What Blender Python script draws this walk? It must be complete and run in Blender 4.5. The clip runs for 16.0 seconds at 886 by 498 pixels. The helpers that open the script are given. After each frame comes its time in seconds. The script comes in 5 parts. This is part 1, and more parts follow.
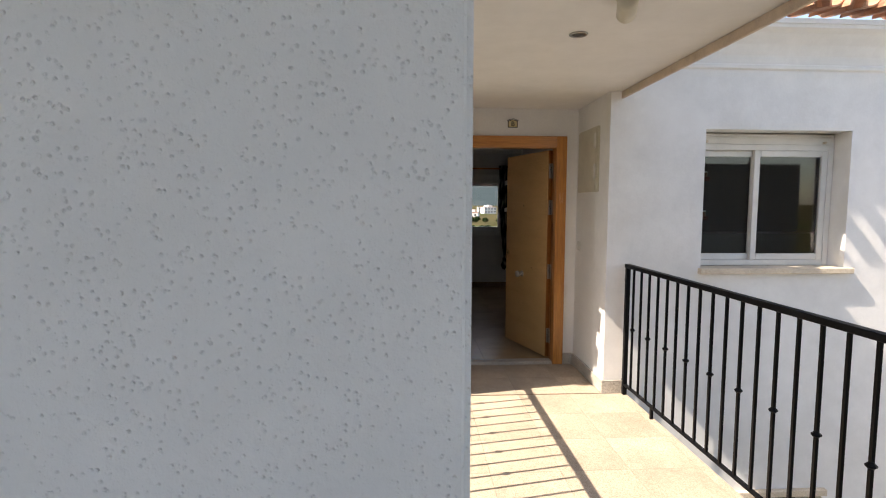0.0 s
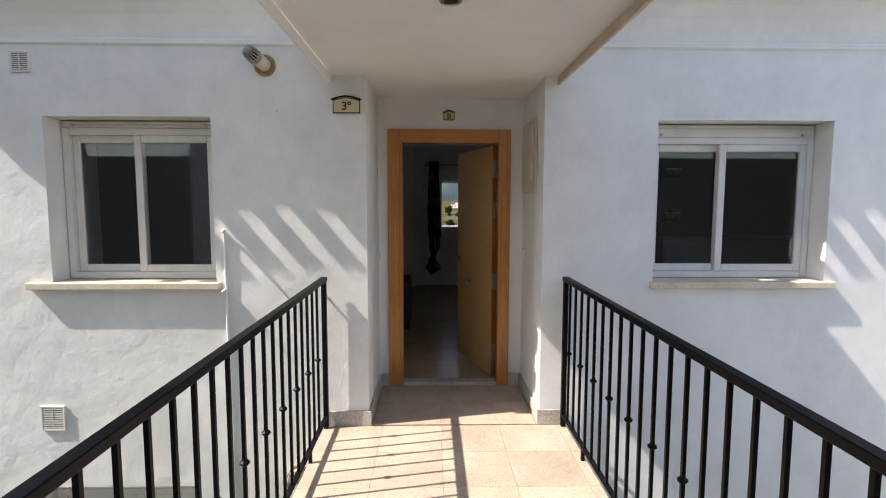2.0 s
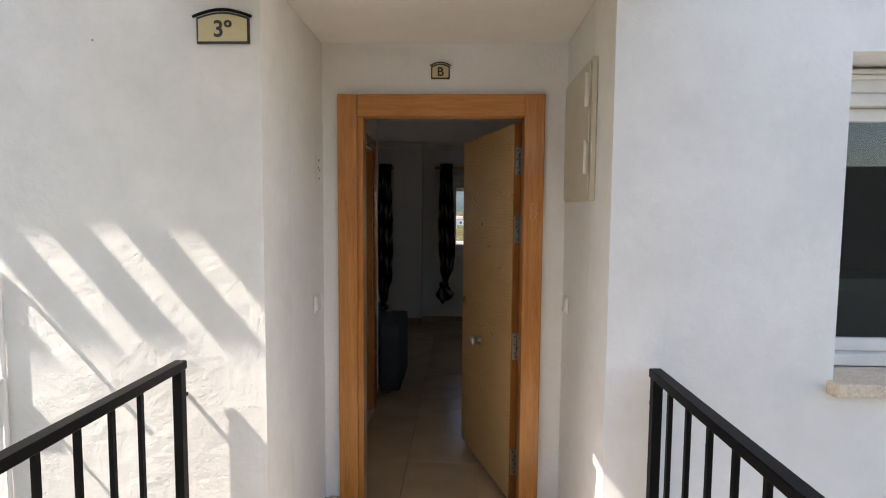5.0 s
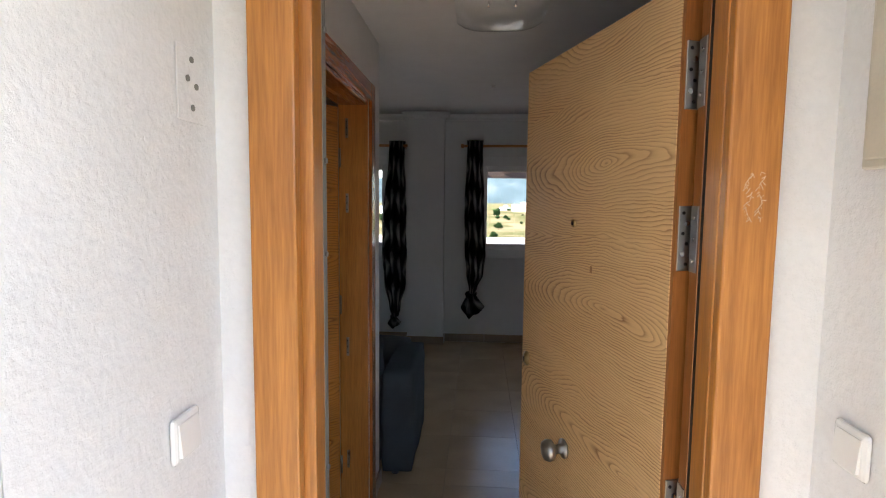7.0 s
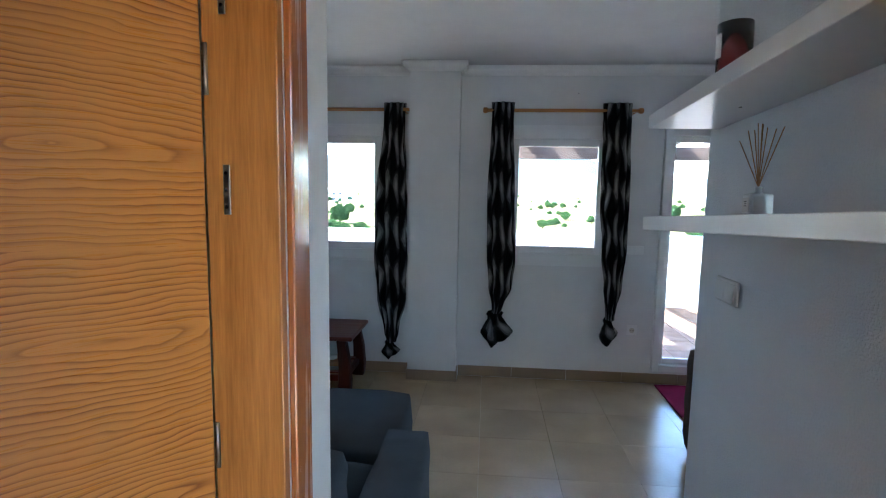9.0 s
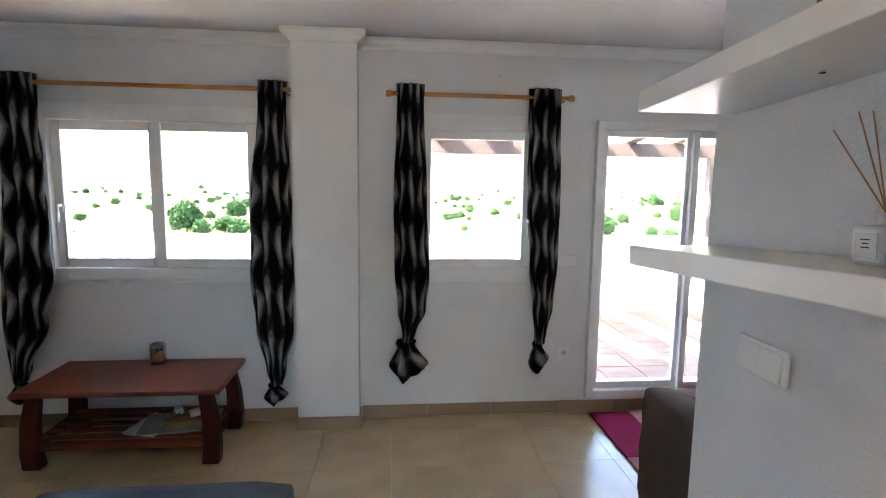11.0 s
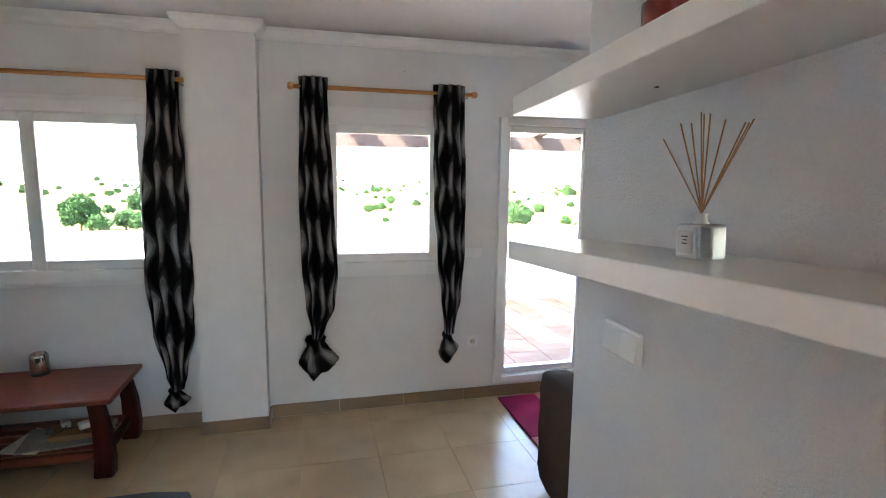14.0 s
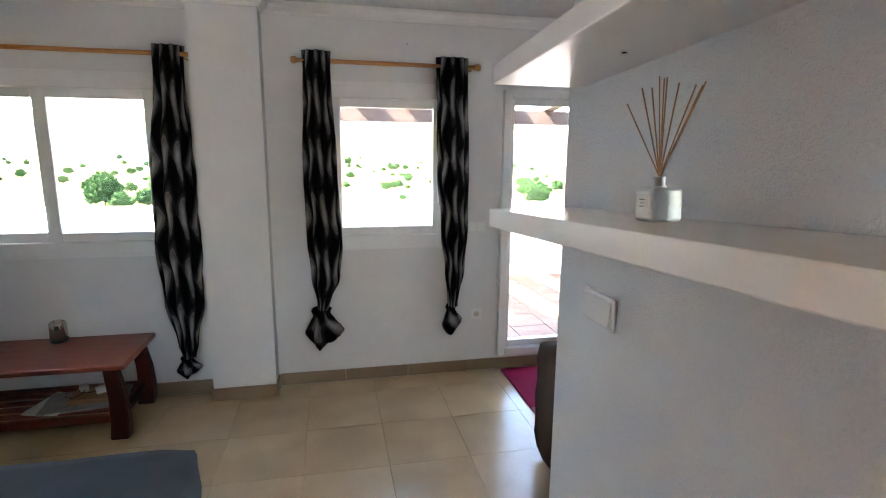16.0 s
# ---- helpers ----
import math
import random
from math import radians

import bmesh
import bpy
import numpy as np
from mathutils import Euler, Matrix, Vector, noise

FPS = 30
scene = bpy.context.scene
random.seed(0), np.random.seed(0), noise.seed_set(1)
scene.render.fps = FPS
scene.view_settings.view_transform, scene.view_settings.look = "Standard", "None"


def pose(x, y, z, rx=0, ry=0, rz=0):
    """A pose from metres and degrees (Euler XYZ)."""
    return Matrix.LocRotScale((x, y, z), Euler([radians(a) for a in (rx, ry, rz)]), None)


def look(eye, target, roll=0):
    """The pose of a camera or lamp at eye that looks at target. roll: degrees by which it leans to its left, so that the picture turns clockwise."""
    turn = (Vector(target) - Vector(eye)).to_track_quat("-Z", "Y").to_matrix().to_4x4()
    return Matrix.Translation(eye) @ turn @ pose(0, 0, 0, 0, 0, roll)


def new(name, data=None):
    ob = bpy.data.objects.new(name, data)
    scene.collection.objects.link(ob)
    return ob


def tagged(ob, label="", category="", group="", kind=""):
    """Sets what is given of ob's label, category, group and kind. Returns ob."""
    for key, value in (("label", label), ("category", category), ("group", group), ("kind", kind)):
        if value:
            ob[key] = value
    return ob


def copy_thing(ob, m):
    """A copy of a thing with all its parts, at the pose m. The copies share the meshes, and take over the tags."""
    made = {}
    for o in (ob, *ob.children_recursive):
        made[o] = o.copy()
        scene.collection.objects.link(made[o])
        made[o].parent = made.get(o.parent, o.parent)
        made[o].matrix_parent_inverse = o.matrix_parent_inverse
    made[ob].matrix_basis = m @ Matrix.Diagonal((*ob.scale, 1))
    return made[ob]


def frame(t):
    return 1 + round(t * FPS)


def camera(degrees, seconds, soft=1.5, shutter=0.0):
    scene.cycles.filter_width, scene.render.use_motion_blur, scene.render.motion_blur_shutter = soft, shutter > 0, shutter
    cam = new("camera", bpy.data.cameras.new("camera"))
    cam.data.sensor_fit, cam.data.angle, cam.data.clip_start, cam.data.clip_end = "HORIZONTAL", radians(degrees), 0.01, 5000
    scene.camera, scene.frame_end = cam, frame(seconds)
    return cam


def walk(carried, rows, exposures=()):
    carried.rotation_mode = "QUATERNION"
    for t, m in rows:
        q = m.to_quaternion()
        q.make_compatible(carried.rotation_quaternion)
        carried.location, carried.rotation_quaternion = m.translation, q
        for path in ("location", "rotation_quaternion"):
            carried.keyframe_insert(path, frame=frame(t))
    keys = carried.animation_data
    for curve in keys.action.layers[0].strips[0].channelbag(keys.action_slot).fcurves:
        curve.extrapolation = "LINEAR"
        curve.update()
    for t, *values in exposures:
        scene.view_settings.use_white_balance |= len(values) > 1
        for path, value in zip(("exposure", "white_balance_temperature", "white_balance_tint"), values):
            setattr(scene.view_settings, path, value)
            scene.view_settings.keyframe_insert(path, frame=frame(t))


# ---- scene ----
cam = camera(80.8, 16.0, soft=1.1)
PATH = [
    (0, (0.253, 0.151, 1.486), (0.371, 2.141, 1.32), 0.2),
    (0.5, (0.475, 0.198, 1.519), (0.594, 2.184, 1.314), 0.0),
    (1, (0.74, 0.249, 1.52), (0.83, 2.235, 1.302), 0.0),
    (1.5, (0.898, 0.422, 1.517), (0.971, 2.41, 1.312), 0.1),
    (2, (1.02, 0.631, 1.544), (1.065, 2.622, 1.361), 0.1),
    (2.5, (1.215, 0.815, 1.543), (1.215, 2.809, 1.389), 0.1),
    (3, (1.316, 1.032, 1.551), (1.296, 3.028, 1.426), 0.2),
    (3.5, (1.297, 1.328, 1.552), (1.275, 3.325, 1.443), 0.4),
    (4, (1.279, 1.636, 1.542), (1.244, 3.632, 1.427), 0.4),
    (4.5, (1.302, 1.962, 1.554), (1.251, 3.958, 1.433), 0.5),
    (4.7, (1.292, 2.115, 1.559), (1.234, 4.11, 1.429), 0.5),
    (6.8, (1.126, 3.736, 1.558), (0.998, 5.723, 1.379), 0.4),
    (7, (1.117, 3.88, 1.543), (0.98, 5.868, 1.367), 0.6),
    (7.5, (1.146, 4.287, 1.543), (0.963, 6.27, 1.364), 0.6),
    (8, (1.079, 4.664, 1.509), (0.869, 6.643, 1.309), 0.6),
    (8.2, (1.042, 4.815, 1.507), (0.836, 6.794, 1.302), 0.7),
    (10.3, (0.931, 6.079, 1.629), (0.965, 8.062, 1.368), 0.8),
    (10.5, (0.927, 6.128, 1.622), (1.013, 8.11, 1.365), 0.8),
    (11, (0.956, 6.178, 1.6), (1.146, 8.153, 1.351), 0.8),
    (11.5, (0.989, 6.186, 1.593), (1.265, 8.15, 1.336), 0.8),
    (12, (1.006, 6.176, 1.594), (1.359, 8.127, 1.329), 0.9),
    (12.5, (1.015, 6.168, 1.61), (1.432, 8.105, 1.342), 0.8),
    (13, (1.025, 6.146, 1.622), (1.489, 8.073, 1.356), 0.8),
    (13.5, (1.037, 6.137, 1.623), (1.523, 8.058, 1.354), 0.8),
    (14, (1.041, 6.129, 1.624), (1.523, 8.049, 1.345), 0.7),
    (14.5, (1.043, 6.121, 1.617), (1.509, 8.044, 1.323), 0.7),
    (15, (1.045, 6.111, 1.615), (1.52, 8.029, 1.302), 0.7),
    (15.5, (1.062, 6.104, 1.614), (1.54, 8.016, 1.274), 0.8),
    (16, (1.125, 6.068, 1.604), (1.54, 7.99, 1.239), 0.5),
]
walk(cam, [(t, look(eye, target, roll)) for t, eye, target, roll in PATH],
     exposures=[(0, 1.76, 7600, 15), (1, 1.5, 6800, 13), (2.5, 1.58, 6900, 14), (3.5, 1.82, 7050, 15), (4.7, 2.08, 7150, 14), (6.8, 3.35, 6650, 13),
                (7.5, 4.2, 5850, 8), (8.2, 4.6, 5000, 2), (10.3, 5.93, 6600, 11), (16, 6.0, 6800, 11)])

# ---- light ----
SUN = Vector((-0.86, -0.17, 1.0)).normalized()
world = bpy.data.worlds.new("sky")
world.use_nodes = True
scene.world = world
_n = world.node_tree.nodes
_sky = _n.new("ShaderNodeTexSky")
_sky.sky_type = "NISHITA"
_sky.sun_disc = False
_sky.sun_elevation = math.asin(SUN.z)
_sky.sun_rotation = math.atan2(SUN.x, SUN.y)
_n["Background"].inputs["Strength"].default_value = 0.1
world.node_tree.links.new(_sky.outputs[0], _n["Background"].inputs["Color"])
_l = bpy.data.lights.new("sun", "SUN")
_l.energy, _l.angle, _l.color = 3.3, radians(0.53), (1.0, 0.95, 0.87)
sun = new("sun", _l)
sun.matrix_world = look(SUN * 40, (0, 0, 0))

# ---- helpers ----
def add_box(bm, x0, x1, y0, y1, z0, z1, bevel=0.0, seg=1):
    """A box between two corners, with bevelled edges where asked."""
    v = [bm.verts.new(p) for p in ((x0, y0, z0), (x1, y0, z0), (x1, y1, z0), (x0, y1, z0),
                                   (x0, y0, z1), (x1, y0, z1), (x1, y1, z1), (x0, y1, z1))]
    f = [bm.faces.new([v[i] for i in q]) for q in ((3, 2, 1, 0), (4, 5, 6, 7), (0, 1, 5, 4), (1, 2, 6, 5), (2, 3, 7, 6), (3, 0, 4, 7))]
    if bevel:
        edges = list({e for q in f for e in q.edges})
        bmesh.ops.bevel(bm, geom=edges, offset=bevel, segments=seg, profile=0.5, affect="EDGES")
    return v


def link(name, bm, material, smooth=False):
    me = bpy.data.meshes.new(name)
    bm.normal_update()
    bm.to_mesh(me)
    bm.free()
    for m in (material if isinstance(material, (list, tuple)) else [material]):
        me.materials.append(m)
    if smooth:
        for p in me.polygons:
            p.use_smooth = True
    return new(name, me)


def part(name, bm, material, parent, label="", smooth=False):
    ob = link(name, bm, material, smooth)
    ob.parent = parent
    if label:
        ob["label"] = label
    return ob


def box_part(name, c, material, parent, label="", bevel=0.003, seg=2):
    bm = bmesh.new()
    add_box(bm, *c, bevel=bevel, seg=seg)
    return part(name, bm, material, parent, label)


def box_thing(name, c, material, bevel=0.0):
    bm = bmesh.new()
    add_box(bm, *c, bevel=bevel, seg=2)
    return link(name, bm, material)


def thing(name, m, label="", category="", group="", kind=""):
    ob = new(name)
    ob.matrix_world = m
    return tagged(ob, label, category, group, kind)


def structure(ob, label="", category="wall"):
    return tagged(ob, label, category, "", "structure")


def pierced(name, material, axis, u, z, w, holes):
    """A wall between u and z, w thick, along x (axis 'x': w in y) or along y, with openings (u0, u1, z0, z1) through it."""
    us = sorted({*u, *(h[0] for h in holes), *(h[1] for h in holes)})
    zs = sorted({*z, *(h[2] for h in holes), *(h[3] for h in holes)})
    us = [a for a in us if u[0] <= a <= u[1]]
    zs = [a for a in zs if z[0] <= a <= z[1]]
    def solid(i, j):
        if not (0 <= i < len(us) - 1 and 0 <= j < len(zs) - 1):
            return False
        a, b = (us[i] + us[i + 1]) / 2, (zs[j] + zs[j + 1]) / 2
        return not any(h[0] < a < h[1] and h[2] < b < h[3] for h in holes)
    bm = bmesh.new()
    memo = {}
    def vert(i, j, k):
        if (i, j, k) not in memo:
            p = (us[i], w[k], zs[j]) if axis == "x" else (w[k], us[i], zs[j])
            memo[i, j, k] = bm.verts.new(p)
        return memo[i, j, k]
    def quad(*c):
        bm.faces.new([vert(*q) for q in c])
    for i in range(len(us) - 1):
        for j in range(len(zs) - 1):
            if not solid(i, j):
                continue
            quad((i, j, 0), (i + 1, j, 0), (i + 1, j + 1, 0), (i, j + 1, 0))
            quad((i, j, 1), (i, j + 1, 1), (i + 1, j + 1, 1), (i + 1, j, 1))
            if not solid(i - 1, j):
                quad((i, j, 0), (i, j + 1, 0), (i, j + 1, 1), (i, j, 1))
            if not solid(i + 1, j):
                quad((i + 1, j, 0), (i + 1, j, 1), (i + 1, j + 1, 1), (i + 1, j + 1, 0))
            if not solid(i, j - 1):
                quad((i, j, 0), (i, j, 1), (i + 1, j, 1), (i + 1, j, 0))
            if not solid(i, j + 1):
                quad((i, j + 1, 0), (i + 1, j + 1, 0), (i + 1, j + 1, 1), (i, j + 1, 1))
    bmesh.ops.recalc_face_normals(bm, faces=bm.faces)
    return link(name, bm, material)


# ---- materials ----
class Nodes:
    """A small builder for one node material."""

    def __init__(self, name, rough=0.6, metal=0.0):
        self.m = bpy.data.materials.new(name)
        self.m.use_nodes = True
        self.t = self.m.node_tree
        self.b = self.t.nodes["Principled BSDF"]
        self.b.inputs["Roughness"].default_value = rough
        self.b.inputs["Metallic"].default_value = metal
        self.co = self.t.nodes.new("ShaderNodeTexCoord").outputs["Object"]

    def wire(self, a, b):
        self.t.links.new(a, b)

    def scaled(self, s):
        n = self.t.nodes.new("ShaderNodeMapping")
        n.inputs["Scale"].default_value = s
        self.wire(self.co, n.inputs["Vector"])
        return n.outputs[0]

    def noise(self, scale, detail=4.0, vec=None, rough=0.55, distort=0.0):
        n = self.t.nodes.new("ShaderNodeTexNoise")
        n.inputs["Scale"].default_value, n.inputs["Detail"].default_value = scale, detail
        n.inputs["Roughness"].default_value, n.inputs["Distortion"].default_value = rough, distort
        self.wire(vec or self.co, n.inputs["Vector"])
        return n.outputs["Fac"]

    def voronoi(self, scale, vec=None, feature="F1", out="Distance"):
        n = self.t.nodes.new("ShaderNodeTexVoronoi")
        n.feature = feature
        n.inputs["Scale"].default_value = scale
        self.wire(vec or self.co, n.inputs["Vector"])
        return n.outputs[out]

    def ramp(self, fac, *stops):
        n = self.t.nodes.new("ShaderNodeValToRGB")
        e = n.color_ramp.elements
        while len(e) < len(stops):
            e.new(0.5)
        for k, (p, c) in zip(e, stops):
            k.position = p
            k.color = (*c, 1) if isinstance(c, (tuple, list)) else (c, c, c, 1)
        self.wire(fac, n.inputs[0])
        return n.outputs[0]

    def math(self, op, a, b=None):
        n = self.t.nodes.new("ShaderNodeMath")
        n.operation = op
        for i, v in enumerate((a, b)):
            if v is None:
                continue
            if isinstance(v, (int, float)):
                n.inputs[i].default_value = v
            else:
                self.wire(v, n.inputs[i])
        return n.outputs[0]

    def mix(self, fac, a, b, blend="MIX"):
        n = self.t.nodes.new("ShaderNodeMix")
        n.data_type, n.blend_type = "RGBA", blend
        for i, v in ((0, fac), (6, a), (7, b)):
            if isinstance(v, (int, float)):
                n.inputs[i].default_value = v
            elif isinstance(v, tuple):
                n.inputs[i].default_value = (*v, 1)
            else:
                self.wire(v, n.inputs[i])
        return n.outputs[2]

    def shuffle(self):
        """Give every piece its own stretch of the pattern."""
        r = self.t.nodes.new("ShaderNodeVectorMath")
        r.operation = "ADD"
        self.wire(self.co, r.inputs[0])
        k = self.math("MULTIPLY", self.random(), 41.0)
        self.wire(self.join(k, k, k), r.inputs[1])
        self.co = r.outputs[0]

    def split(self):
        n = self.t.nodes.new("ShaderNodeSeparateXYZ")
        self.wire(self.co, n.inputs[0])
        return n.outputs

    def join(self, x, y, z):
        n = self.t.nodes.new("ShaderNodeCombineXYZ")
        for i, v in enumerate((x, y, z)):
            if isinstance(v, (int, float)):
                n.inputs[i].default_value = v
            else:
                self.wire(v, n.inputs[i])
        return n.outputs[0]

    def random(self):
        return self.t.nodes.new("ShaderNodeObjectInfo").outputs["Random"]

    def color(self, c):
        if isinstance(c, tuple):
            self.b.inputs["Base Color"].default_value = (*c, 1)
        else:
            self.wire(c, self.b.inputs["Base Color"])

    def rough(self, v):
        self.wire(v, self.b.inputs["Roughness"])

    def bump(self, height, strength=0.3, distance=0.002, under=None):
        n = self.t.nodes.new("ShaderNodeBump")
        n.inputs["Strength"].default_value, n.inputs["Distance"].default_value = strength, distance
        self.wire(height, n.inputs["Height"])
        if under:
            self.wire(under, n.inputs["Normal"])
        self.wire(n.outputs[0], self.b.inputs["Normal"])
        return n.outputs[0]


def shade(c, k):
    return tuple(min(1.0, v * k) for v in c)


def plain(name, c, rough=0.5, metal=0.0, vary=0.12, scale=12.0, bump=0.1, fine=180.0, dist=0.001, gloss=0.5):
    """A surface of one colour with two scales of variation and a fine relief."""
    n = Nodes(name, rough, metal)
    n.b.inputs["Specular IOR Level"].default_value = gloss
    big, small = n.noise(scale, 3), n.noise(fine, 3)
    f = n.math("ADD", n.math("MULTIPLY", big, 0.65), n.math("MULTIPLY", small, 0.35))
    n.color(n.ramp(f, (0.3, shade(c, 1 - vary)), (0.7, shade(c, 1 + vary))))
    if rough > 0.35:
        n.rough(n.ramp(small, (0.3, rough - 0.06), (0.7, min(1, rough + 0.06))))
    if bump:
        n.bump(small, bump, dist)
    return n.m


def stucco(name, c, grain=70.0, lump=6.0, pit=26.0, strength=0.5, stain=0.1, relief=0.012, hole=1.0, cover=0.5):
    """Painted render: fine grain, low lumps, scattered pits and faint dirt."""
    n = Nodes(name, 0.85)
    fine, lumps = n.noise(grain, 5, rough=0.65), n.noise(lump, 4, rough=0.6)
    v = n.voronoi(pit)
    dirt = n.noise(1.7, 6, rough=0.7)
    base = n.ramp(dirt, (0.38, shade(c, 1 - stain)), (0.6, c))
    tone = n.ramp(lumps, (0.3, 0.95), (0.7, 1.0))
    col = n.mix(1.0, base, tone, "MULTIPLY")
    speck = n.ramp(n.voronoi(3.3), (0.012, 0.45), (0.02, 1.0))
    gate = n.ramp(n.noise(pit * 0.35, 2), (cover - 0.06, 1.0), (cover + 0.06, 0.0))
    # hole below 1 darkens the pits, shade put into their colour
    holes = n.ramp(n.math("ADD", v, gate), (0.08, hole), (0.22, 1.0))
    n.color(n.mix(1.0, n.mix(1.0, col, speck, "MULTIPLY"), holes, "MULTIPLY"))
    b1 = n.bump(lumps, strength * 0.5, relief)
    h = n.math("ADD", n.math("MULTIPLY", fine, 0.8), n.math("MULTIPLY", n.ramp(n.math("ADD", v, gate), (0.0, 0.0), (0.3, 1.0)), 0.4))
    n.bump(h, strength, 0.003, b1)
    return n.m


def timber(name, dark, light, along="z", rough=0.35, scale=1.0, coat=0.0, gloss=0.5):
    """Straight-grained varnished wood; along: the axis of the grain."""
    n = Nodes(name, rough)
    n.b.inputs["Specular IOR Level"].default_value = gloss
    s = {"x": (2.2, 40, 40), "y": (40, 2.2, 40), "z": (40, 40, 2.2)}[along]
    g = n.noise(scale, 5, n.scaled(s), 0.6, 0.6)
    p = n.noise(scale, 3, n.scaled(tuple(v * 5 for v in s)), 0.5)
    tone = n.noise(2.5, 2)
    f = n.math("ADD", n.math("MULTIPLY", g, 0.45), n.math("ADD", n.math("MULTIPLY", p, 0.38), n.math("MULTIPLY", tone, 0.17)))
    n.color(n.ramp(f, (0.33, dark), (0.66, light)))
    n.rough(n.ramp(g, (0.3, rough - 0.06), (0.7, rough + 0.1)))
    n.b.inputs["Coat Weight"].default_value = coat
    n.b.inputs["Coat Roughness"].default_value = 0.15
    n.bump(n.math("ADD", g, n.math("MULTIPLY", p, 0.9)), 0.3, 0.0012)
    return n.m


def veneer(name, dark, light, period=0.4, offset=0.1, lines=75.0, tip=0.2, stretch=0.25, rough=0.4, coat=0.1):
    """Crown-cut veneer with its grain along x: nested arches repeated up the leaf, thin dark rings on pale wood."""
    n = Nodes(name, rough)
    x, y, z = n.split()
    slow = n.math("ADD", n.noise(1.0, 2, n.scaled((1.5, 1.5, 4.0)), 0.5), -0.5)
    mid = n.math("ADD", n.noise(1.0, 3, n.scaled((5.0, 5.0, 13.0)), 0.55), -0.5)
    zz = n.math("PINGPONG", n.math("ADD", n.math("ADD", z, -offset), n.math("MULTIPLY", slow, 0.09)), period / 2)
    xs = n.math("ADD", n.math("MULTIPLY", n.math("ADD", x, -tip), stretch), n.math("MULTIPLY", slow, 0.12))
    z2 = n.math("ADD", zz, n.math("MULTIPLY", mid, 0.022))
    far = n.math("SQRT", n.math("ADD", n.math("MULTIPLY", xs, xs), n.math("MULTIPLY", z2, z2)))
    saw = n.math("FRACT", n.math("MULTIPLY", n.math("ADD", far, n.math("MULTIPLY", mid, 0.012)), lines))
    ring = n.ramp(saw, (0.0, 0.0), (0.1, 1.0), (0.28, 0.5), (0.55, 0.08), (1.0, 0.0))
    pore = n.noise(1.0, 4, n.scaled((7, 7, 330)), 0.6)
    tone = n.noise(2.2, 3)
    strength = n.ramp(n.noise(1.0, 2, n.scaled((3, 3, 9))), (0.3, 0.45), (0.65, 1.0))
    f = n.math("ADD", n.math("MULTIPLY", n.math("MULTIPLY", ring, strength), 0.75), n.math("ADD", n.math("MULTIPLY", pore, 0.35), n.math("MULTIPLY", tone, 0.2)))
    n.color(n.ramp(f, (0.18, light), (0.5, tuple((a + 2 * b) / 3 for a, b in zip(dark, light))), (0.95, dark)))
    n.b.inputs["Coat Weight"].default_value = coat
    n.b.inputs["Coat Roughness"].default_value = 0.2
    n.rough(n.ramp(pore, (0.3, rough - 0.05), (0.7, rough + 0.1)))
    n.bump(f, -0.15, 0.001)
    return n.m


def granular(name, colors, scale=90.0, rough=0.5, bump=0.15, vary=True):
    """Terrazzo or granite: chips of several colours, with wear at a larger scale."""
    n = Nodes(name, rough)
    if vary:
        n.shuffle()
    cell = n.voronoi(scale, out="Color")
    r = n.t.nodes.new("ShaderNodeSeparateColor")
    n.wire(cell, r.inputs[0])
    k = len(colors) - 1
    chips = n.ramp(r.outputs[0], *[(i / k, c) for i, c in enumerate(colors)])
    wear = n.ramp(n.noise(3.0, 5, rough=0.65), (0.35, 0.82), (0.65, 1.06))
    col = n.mix(1.0, chips, wear, "MULTIPLY")
    if vary:
        col = n.mix(1.0, col, n.ramp(n.random(), (0.0, 0.93), (1.0, 1.04)), "MULTIPLY")
    n.color(col)
    n.rough(n.ramp(n.noise(8, 3), (0.3, rough - 0.1), (0.7, rough + 0.1)))
    n.bump(n.noise(scale * 1.5, 3), bump, 0.001)
    return n.m


def ceramic(name, c, rough=0.2, vary=0.1):
    n = Nodes(name, rough)
    n.shuffle()
    cloud, fine = n.noise(3.5, 2, rough=0.4), n.noise(60, 3)
    col = n.ramp(cloud, (0.3, shade(c, 1 - vary)), (0.68, shade(c, 1 + vary)))
    col = n.mix(1.0, col, n.ramp(n.random(), (0.0, 0.95), (1.0, 1.04)), "MULTIPLY")
    n.color(n.mix(1.0, col, n.ramp(fine, (0.3, 0.97), (0.7, 1.02)), "MULTIPLY"))
    n.bump(fine, 0.03, 0.0004)
    return n.m


def weave(name, c, rough=0.95, scale=420.0):
    n = Nodes(name, rough)
    v = n.voronoi(scale)
    big = n.noise(5, 4)
    f = n.math("ADD", n.math("MULTIPLY", v, 0.45), n.math("MULTIPLY", big, 0.6))
    n.color(n.ramp(f, (0.25, shade(c, 0.7)), (0.75, shade(c, 1.25))))
    n.b.inputs["Specular IOR Level"].default_value = 0.15
    n.bump(v, 0.35, 0.001)
    return n.m


